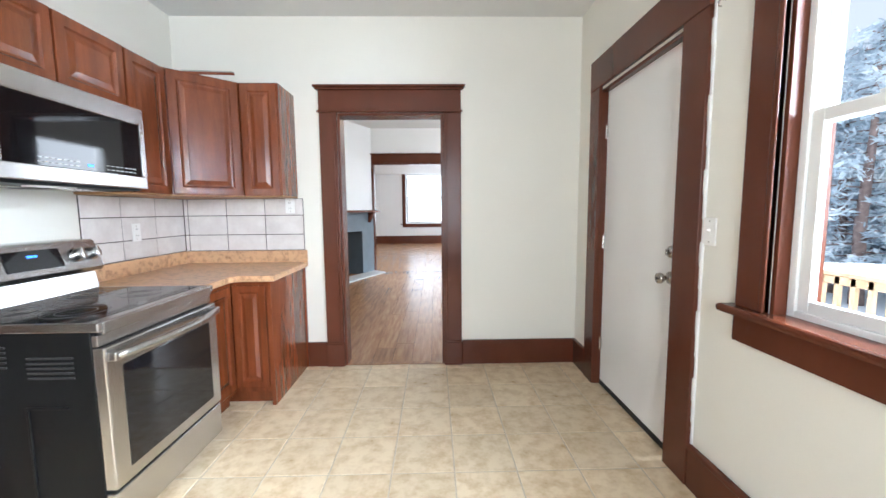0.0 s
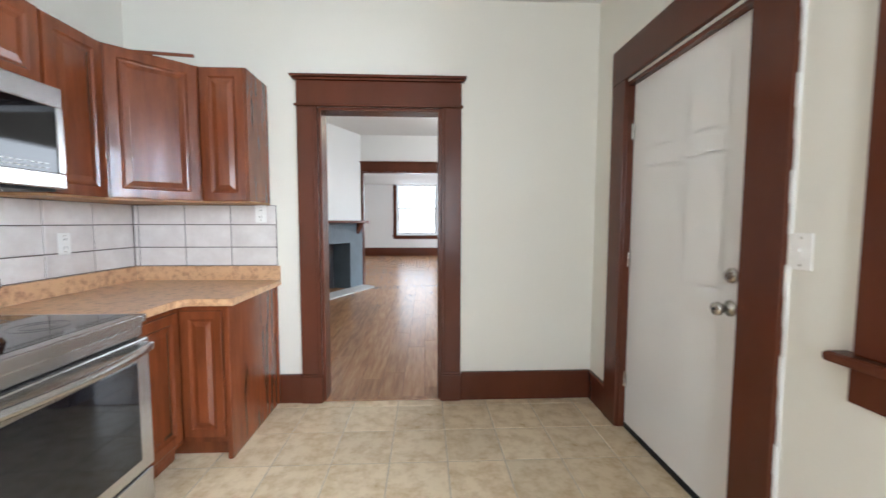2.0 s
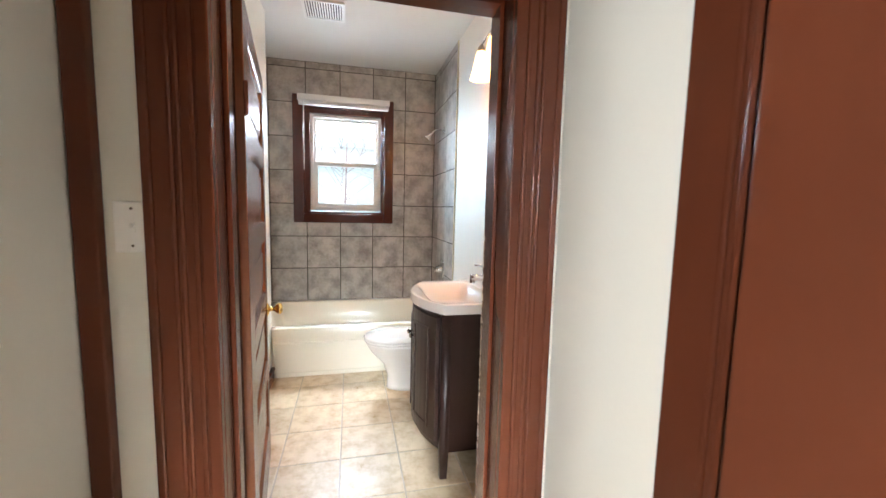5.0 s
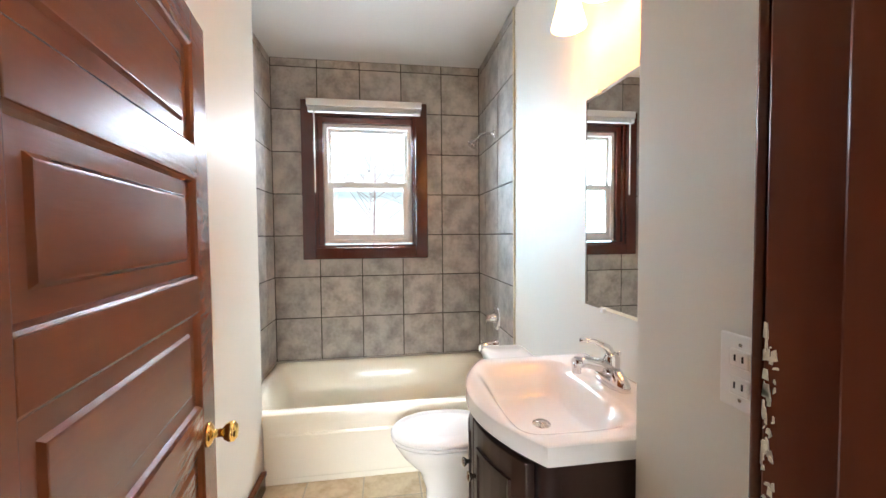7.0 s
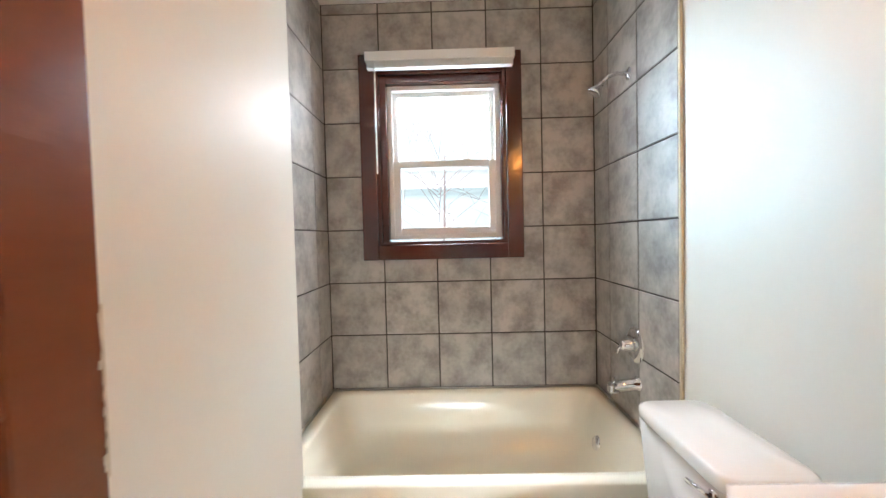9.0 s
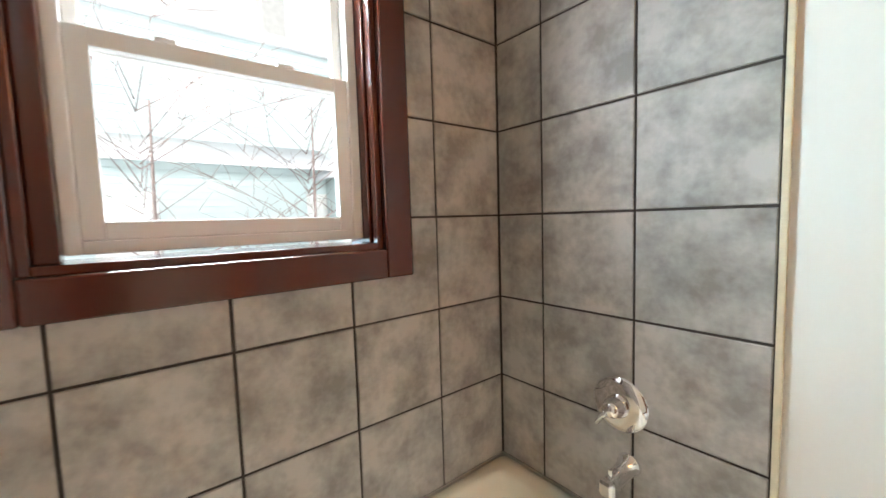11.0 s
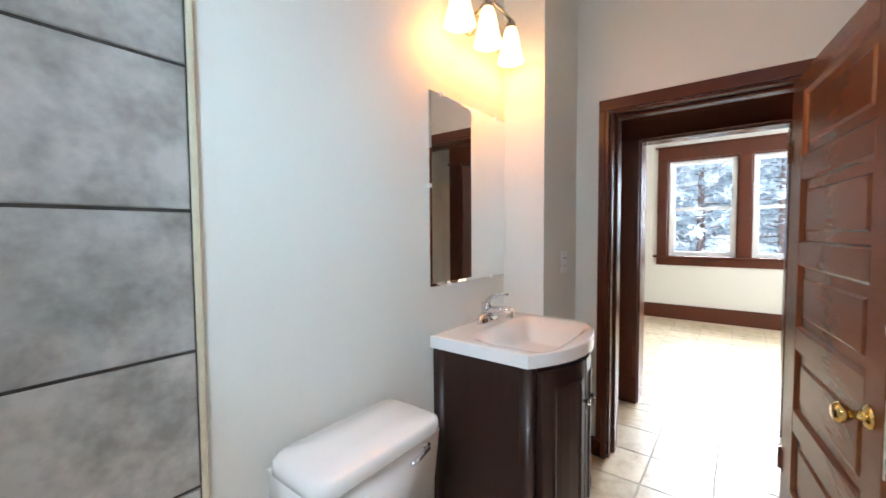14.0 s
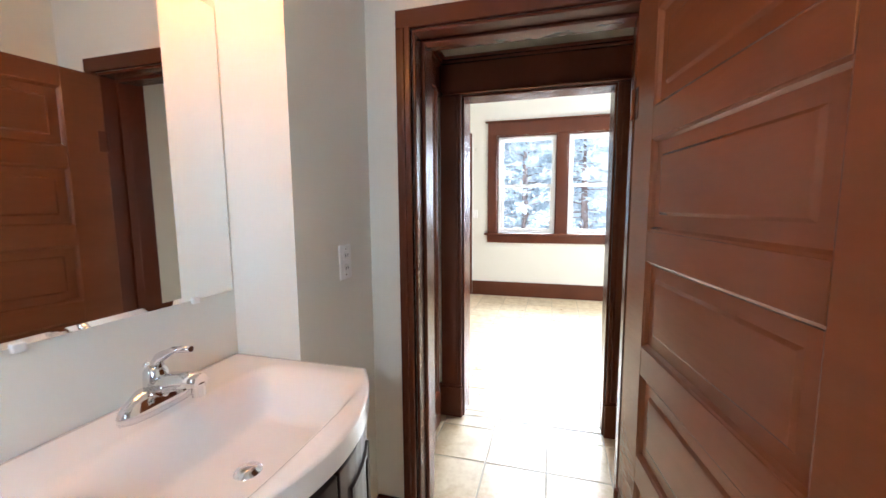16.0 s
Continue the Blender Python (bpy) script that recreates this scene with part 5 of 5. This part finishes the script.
def evergreen(seed, h, label):
    """A tapered trunk with limbs and a ragged crown of needle sprays."""
    rg = random.Random(seed)
    t = thing("evergreen_tree", (0, 0, 0), label, "tree", "trees behind the deck")
    part("trunk", tube([(0, 0, 0), (0.05, 0.02, h * 0.3), (-0.03, 0.05, h * 0.6), (0, 0, h * 0.97)], 0.16, 8, [1, 0.8, 0.5, 0.1]), BARK, t)
    limbs, crown = bmesh.new(), []
    verts, faces = [], []
    for i in range(58):
        f = 0.10 + 0.88 * i / 58
        z = h * f
        ln = (0.35 + 1.75 * (1 - f) ** 0.75) * (0.6 + 0.6 * rg.random())
        a = i * 2.4 + rg.random()
        tip = Vector((math.cos(a) * ln, math.sin(a) * ln, z + ln * (0.15 - 0.35 * rg.random())))
        root = Vector((0, 0, z))
        add(limbs, tube([root, (root + tip) / 2 + Vector((0, 0, 0.06)), tip], 0.022, 5, [1, 0.6, 0.2]))
        for _ in range(int(36 + 44 * ln)):
            q = 0.2 + 0.85 * rg.random()
            c = root.lerp(tip, q) + Vector((rg.gauss(0, 0.10), rg.gauss(0, 0.10), rg.gauss(-0.04, 0.09)))
            d = Vector((rg.gauss(0, 1), rg.gauss(0, 1), rg.gauss(-0.2, 0.5))).normalized() * (0.07 + 0.12 * rg.random())
            s = Vector((rg.gauss(0, 1), rg.gauss(0, 1), rg.gauss(0, 0.6))).normalized() * (0.02 + 0.03 * rg.random())
            k = len(verts)
            verts += [c - d - s * 0.4, c - s, c + d, c + s]
            faces.append((k, k + 1, k + 2, k + 3))
    part("limbs", limbs, BARK, t)
    me = bpy.data.meshes.new("crown")
    me.from_pydata([v * S for v in verts], [], faces)
    me.materials.append(HAZYNEEDLE)
    c = new("crown", me)
    c.parent = t
    return t


ev = [evergreen(3, 7.0, "tall blue-green evergreen tree dusted with snow, haze painted into its needles"), evergreen(8, 5.6, "shorter ragged evergreen tree dusted with snow, haze painted into its needles")]
spots = [(10.5, 2.2, 0, 1.0), (10.0, 4.6, 1, 1.0), (11.5, 6.9, 0, 0.95), (10.8, 0.2, 1, 1.05), (12.2, -2.2, 0, 1.0), (12.8, 3.6, 0, 1.1), (13.5, 9.5, 1, 1.2), (11.4, 8.4, 1, 0.9), (13.0, 1.0, 1, 1.25), (14.0, 5.8, 0, 1.1), (12.0, -4.6, 1, 1.1), (10.0, 9.3, 0, 0.95), (12.0, 11.4, 0, 1.0), (10.8, 10.6, 1, 1.0)]
used = set()
for i, (x, y, k, q) in enumerate(spots):
    m = pose(x * S, y * S, -1.0 * S, 0, 0, i * 77) @ Matrix.Scale(0.98 * q, 4)
    if k not in used:
        used.add(k)
        ev[k].matrix_basis = m
    else:
        copy_thing(ev[k], m)


def neighbour():
    t = thing("neighbour_house", (-14, 2, -1), "pale aqua clapboard house with a snowy roof", "house")
    spots_ = ((1.7, 3.7, 0.85, 1.2), (-2.4, 3.7, 0.85, 1.2), (0.6, 0.4, 0.8, 1.5), (4.6, 0.4, 0.8, 1.5))
    w = part("wall", wall_bm("x", -14.2, -14.0, -6, 9, -1, 5.4, [(y, y + a, z, z + b) for y, z, a, b in spots_]), SIDING, t)
    for i in range(42):
        z = -1 + i * 0.15
        cuts = sorted((y - 0.1, y + a + 0.1) for y, q, a, b in spots_ if q - 0.2 < z < q + b + 0.1)
        ends = [-6] + [e for c in cuts for e in c] + [9]
        for a, b in zip(ends[::2], ends[1::2]):
            part("clapboard", box(-14.0, -13.975, a, b, z, z + 0.13), SIDING, w)
    for y, z, a, b in spots_:
        win = part("window", joined(box(-14.02, -13.95, y - 0.1, y, z - 0.1, z + b + 0.1), box(-14.02, -13.95, y + a, y + a + 0.1, z - 0.1, z + b + 0.1), box(-14.02, -13.95, y, y + a, z + b, z + b + 0.1), box(-14.02, -13.95, y, y + a, z - 0.1, z), box(-14.04, -13.97, y, y + a, z + b * 0.48, z + b * 0.53)), VINYL, t)
        part("pane", box(-14.12, -14.1, y, y + a, z, z + b), PLASTIC, win)
    part("porch_roof", loft([[(-12.8, -6, 2.45), (-12.8, 4.9, 2.45), (-12.8, 4.9, 2.55), (-12.8, -6, 2.55)], [(-14, -6, 2.95), (-14, 4.9, 2.95), (-14, 4.9, 3.1), (-14, -6, 3.1)]]), ROOFMAT, t)
    # a wing with its gable toward the yard
    part("gable_wall", loft([[(x, 5.0, -1), (x, 9.0, -1), (x, 9.0, 2.6), (x, 7.0, 4.6), (x, 5.0, 2.6)] for x in (-13.9, -12.6)]), SIDING, t)
    for a, b in ((7.0, 4.7), (7.0, 9.3)):
        part("gable_roof", loft([[(x, a, 4.62), (x, b, 2.3), (x, b, 2.45), (x, a, 4.80)] for x in (-13.95, -12.3)]), ROOFMAT, t)
    roof = loft([[(-13.6, -6.4, 5.3), (-13.6, 9.4, 5.3), (-13.6, 9.4, 5.5), (-13.6, -6.4, 5.5)], [(-17.5, -6.4, 6.5), (-17.5, 9.4, 6.5), (-17.5, 9.4, 6.7), (-17.5, -6.4, 6.7)]])
    r = part("roof", roof, ROOFMAT, t)
    part("chimney", joined(box(-16.2, -15.7, 4.2, 4.8, 5.7, 7.5, 0.01), box(-16.25, -15.65, 4.15, 4.85, 7.5, 7.62, 0.01)), HEARTH, r)


neighbour()


def bare_tree(x, y, h, seed):
    rg = random.Random(seed)
    t = thing("bare_tree", (x, y, -1.0), "leafless winter tree with thin reddish branches", "tree")
    tr = tube([(x, y, -1), (x + 0.05, y + 0.05, h * 0.3), (x, y + 0.1, h)], 0.03, 8, [1.2, 0.8, 0.3])
    part("trunk", tr, BARK, t)
    br = bmesh.new()
    for i in range(34):
        z = -0.2 + (h + 0.2) * rg.random()
        a, ln = rg.random() * 6.28, 0.6 + 1.2 * rg.random()
        p0 = Vector((x, y, z))
        p1 = p0 + Vector((math.cos(a) * ln * 0.5, math.sin(a) * ln * 0.5, ln * 0.35))
        p2 = p0 + Vector((math.cos(a + 0.3) * ln, math.sin(a + 0.3) * ln, ln * 0.6))
        add(br, tube([p0, p1, p2], 0.0065, 5, [1, 0.7, 0.25]))
        for _ in range(3):
            q = p1.lerp(p2, rg.random())
            e = q + Vector((rg.gauss(0, 0.25), rg.gauss(0, 0.25), 0.15 + 0.2 * rg.random()))
            add(br, tube([q, (q + e) / 2 + Vector((0.02, 0, 0.02)), e], 0.004, 4, [1, 0.8, 0.4]))
    part("branches", br, BARK, t)


bare_tree(-8.6, 1.15, 2.4, 2)
bare_tree(-9.4, 2.9, 2.8, 6)

# ---- tiles and planks ----
TILES = {}


def piece(name, center, w, h, axis, mat, parent, t=0.006, lip=0.0025):
    """One tile or plank on a surface looking along axis; alike pieces share a mesh."""
    key = (name, round(w, 3), round(h, 3), axis, mat.name)
    if key not in TILES:
        a, b = w / 2, h / 2
        ux, uy, n = {"z": ((1, 0, 0), (0, 1, 0), (0, 0, 1)), "x": ((0, 1, 0), (0, 0, 1), (1, 0, 0)), "-y": ((1, 0, 0), (0, 0, 1), (0, -1, 0)), "y": ((-1, 0, 0), (0, 0, 1), (0, 1, 0))}[axis]
        ux, uy, n = Vector(ux), Vector(uy), Vector(n)
        vs = []
        for k, d in ((0, -t), (0, -lip), (lip, 0)):
            vs += [(ux * (sx * (a - k)) + uy * (sy * (b - k)) + n * d) * S for sx, sy in ((-1, -1), (1, -1), (1, 1), (-1, 1))]
        fs = [(8, 9, 10, 11)]
        for o in (0, 4):
            fs += [(o + i, o + (i + 1) % 4, o + 4 + (i + 1) % 4, o + 4 + i) for i in range(4)]
        me = bpy.data.meshes.new(name)
        me.from_pydata(vs, [], fs)
        me.materials.append(mat)
        TILES[key] = me
    ob = new(name, TILES[key])
    ob.parent = parent
    ob.location = (Vector(center) - BASE[parent]) * S
    return ob


def corner(name, put, axis, mat, parent, full, hole, t):
    """One tile with a corner cut out round the window."""
    a0, a1, b0, b1 = full
    m0, m1, n0, n1 = hole
    left, low = m0 > a0 + 0.01, n0 > b0 + 0.01
    ca, cb = (m0 if left else m1), (n0 if low else n1)
    fa_, oa = (a0, a1) if left else (a1, a0)
    fb_, ob_ = (b0, b1) if low else (b1, b0)
    outline = [(fa_, fb_), (oa, fb_), (oa, cb), (ca, cb), (ca, ob_), (fa_, ob_)]
    if left != low:
        outline.reverse()
    c = Vector(put((a0 + a1) / 2, (b0 + b1) / 2))
    top = [(Vector(put(a, b)) - c) * S for a, b in outline]
    back = [v - Vector((t * S, 0, 0)) for v in top]
    me = bpy.data.meshes.new(name)
    me.from_pydata(top + back, [], [tuple(range(6))] + [(i, i + 6, (i + 1) % 6 + 6, (i + 1) % 6) for i in range(6)])
    me.materials.append(mat)
    ob = new(name, me)
    ob.parent = parent
    ob.location = (c - BASE[parent]) * S


def lay(parent, name, mat, xs, ys, gap, put, axis, skip=None, t=0.006):
    """Pieces between the joints xs and ys; put gives the place of a middle; skip is a rectangle left free."""
    for a0, a1 in zip(xs, xs[1:]):
        for b0, b1 in zip(ys, ys[1:]):
            rects = [(a0, a1, b0, b1)]
            if skip and a0 < skip[1] and a1 > skip[0] and b0 < skip[3] and b1 > skip[2]:
                s = skip
                rects = []
                m0, m1 = max(a0, s[0]), min(a1, s[1])
                n0, n1 = max(b0, s[2]), min(b1, s[3])
                side, level = a0 < s[0] or a1 > s[1], b0 < s[2] or b1 > s[3]
                if side and level:
                    corner(name, put, axis, mat, parent, [v + (gap / 2 if v in (a0, b0) else -gap / 2) for v in (a0, a1, b0, b1)], (m0, m1, n0, n1), t)
                elif side:
                    rects.append((a0, s[0], b0, b1) if a0 < s[0] else (s[1], a1, b0, b1))
                elif level:
                    rects.append((a0, a1, b0, s[2]) if b0 < s[2] else (a0, a1, s[3], b1))
            for r in rects:
                w, h = r[1] - r[0] - gap, r[3] - r[2] - gap
                if w > 0.012 and h > 0.012:
                    piece(name, put((r[0] + r[1]) / 2, (r[2] + r[3]) / 2), w, h, axis, mat, parent, t)


def joints(lo, hi, start, step):
    k = math.ceil((lo - start) / step)
    out = [lo]
    while start + k * step < hi:
        q = start + k * step
        if q - out[-1] > 0.01:
            out.append(q)
        k += 1
    return out + [hi]


lay(kitchen_floor, "tile", FLOORTILE, joints(KW - 0.13, KE + 0.04, 0.068, 0.300), joints(KS, KN, 2.775, 0.308), 0.006, lambda x, y: (x, y, 0.0), "z")
lay(bath_floor, "tile", FLOORTILE, joints(BW + 0.8, KW - 0.145, -3.36, 0.290), joints(0.70, BN, 1.255, 0.292), 0.006, lambda x, y: (x, y, 0.0), "z")
ZJ = [0.374, 0.687, 0.990, 1.294, 1.598, 1.902, 2.206, 2.510, BH]
gw = solo("trim_tile_bed_west", wall_bm("x", BW, BW + 0.006, 0.58, BN, 0.374, BH, [BWIN]), DARKGROUT, "dark grout bed behind grey bathroom tiles", "wall tile", kind="structure")
gn = solo("trim_tile_bed_north", box(BW + 0.006, -4.488, BN - 0.006, BN, 0.374, BH), DARKGROUT, "dark grout bed behind grey bathroom tiles", "wall tile", kind="structure")
gs = solo("trim_tile_bed_south", box(BW + 0.006, -4.432, 0.58, 0.586, 0.374, BH), DARKGROUT, "dark grout bed behind grey bathroom tiles", "wall tile", kind="structure")
lay(gw, "tile", WALLTILE, [0.590, 0.910, 1.214, 1.518, 1.822, BN - 0.01], ZJ, 0.007, lambda y, z: (BW + 0.010, y, z), "x", skip=(0.84, 1.665, 1.16, 2.235))
XJ = [BW + 0.01, -5.097, -4.792, -4.488]
lay(gn, "tile", WALLTILE, XJ, ZJ, 0.007, lambda x, z: (x, BN - 0.010, z), "-y")
lay(gs, "tile", WALLTILE, [BW + 0.01, -5.097, -4.792, -4.432], ZJ, 0.007, lambda x, z: (x, 0.590, z), "y")
SJ = [0.947, 1.07, 1.218, 1.347]
sw_ = solo("trim_backsplash_bed_west", box(KW, KW + 0.006, 2.90, KN - 0.006, 0.946, UB), DARKGROUT, "dark grout bed behind pale backsplash tiles", "wall tile", kind="structure")
sn_ = solo("trim_backsplash_bed_north", box(KW + 0.006, -0.735, KN - 0.006, KN, 0.946, UB), DARKGROUT, "dark grout bed behind pale backsplash tiles", "wall tile", kind="structure")
lay(sw_, "tile", SPLASH, [2.90, 3.18, 3.475, KN - 0.01], SJ, 0.005, lambda y, z: (KW + 0.010, y, z), "x")
lay(sn_, "tile", SPLASH, [KW + 0.01, -1.62, -1.325, -1.03, -0.735], SJ, 0.005, lambda x, z: (x, KN - 0.010, z), "-y")
rng = random.Random(11)
PW = 0.165
for i in range(28):
    x = -2.31 + i * PW
    y = KN + 0.04 - rng.random() * 1.0
    while y < 8.75:
        y1 = y + 1.15
        lo, hi = max(y, KN + 0.035), min(y1, 8.75)
        if hi - lo > 0.05 and -1.9 < x < 2.2:
            piece("plank", (x, (lo + hi) / 2, 0.0), PW - 0.002, hi - lo - 0.002, "z", PLANK, dining_floor, 0.006, 0.001)
        y = y1
fv, ff = [], []
for i in range(38):
    x = -3.06 + i * PW
    y = 8.75 - rng.random()
    while y < 15.6:
        lo, hi = max(y, 8.75), min(y + 1.15, 15.6)
        if hi - lo > 0.02:
            k = len(fv)
            a, b = x + 0.001, x + PW - 0.001
            fv += [Vector((p, q, z)) * S for z in (0.0, -0.006) for p, q in ((a, lo + 0.001), (b, lo + 0.001), (b, hi - 0.001), (a, hi - 0.001))]
            ff += [(k, k + 1, k + 2, k + 3)] + [(k + 4 + j, k + 4 + (j + 1) % 4, k + (j + 1) % 4, k + j) for j in range(4)]
        y += 1.15
fm = bpy.data.meshes.new("planks")
fm.from_pydata([v - BASE[front_floor] * S for v in fv], [], ff)
fm.materials.append(PLANK)
pl = tagged(new("planks", fm), kind="stuff")
pl.parent = front_floor
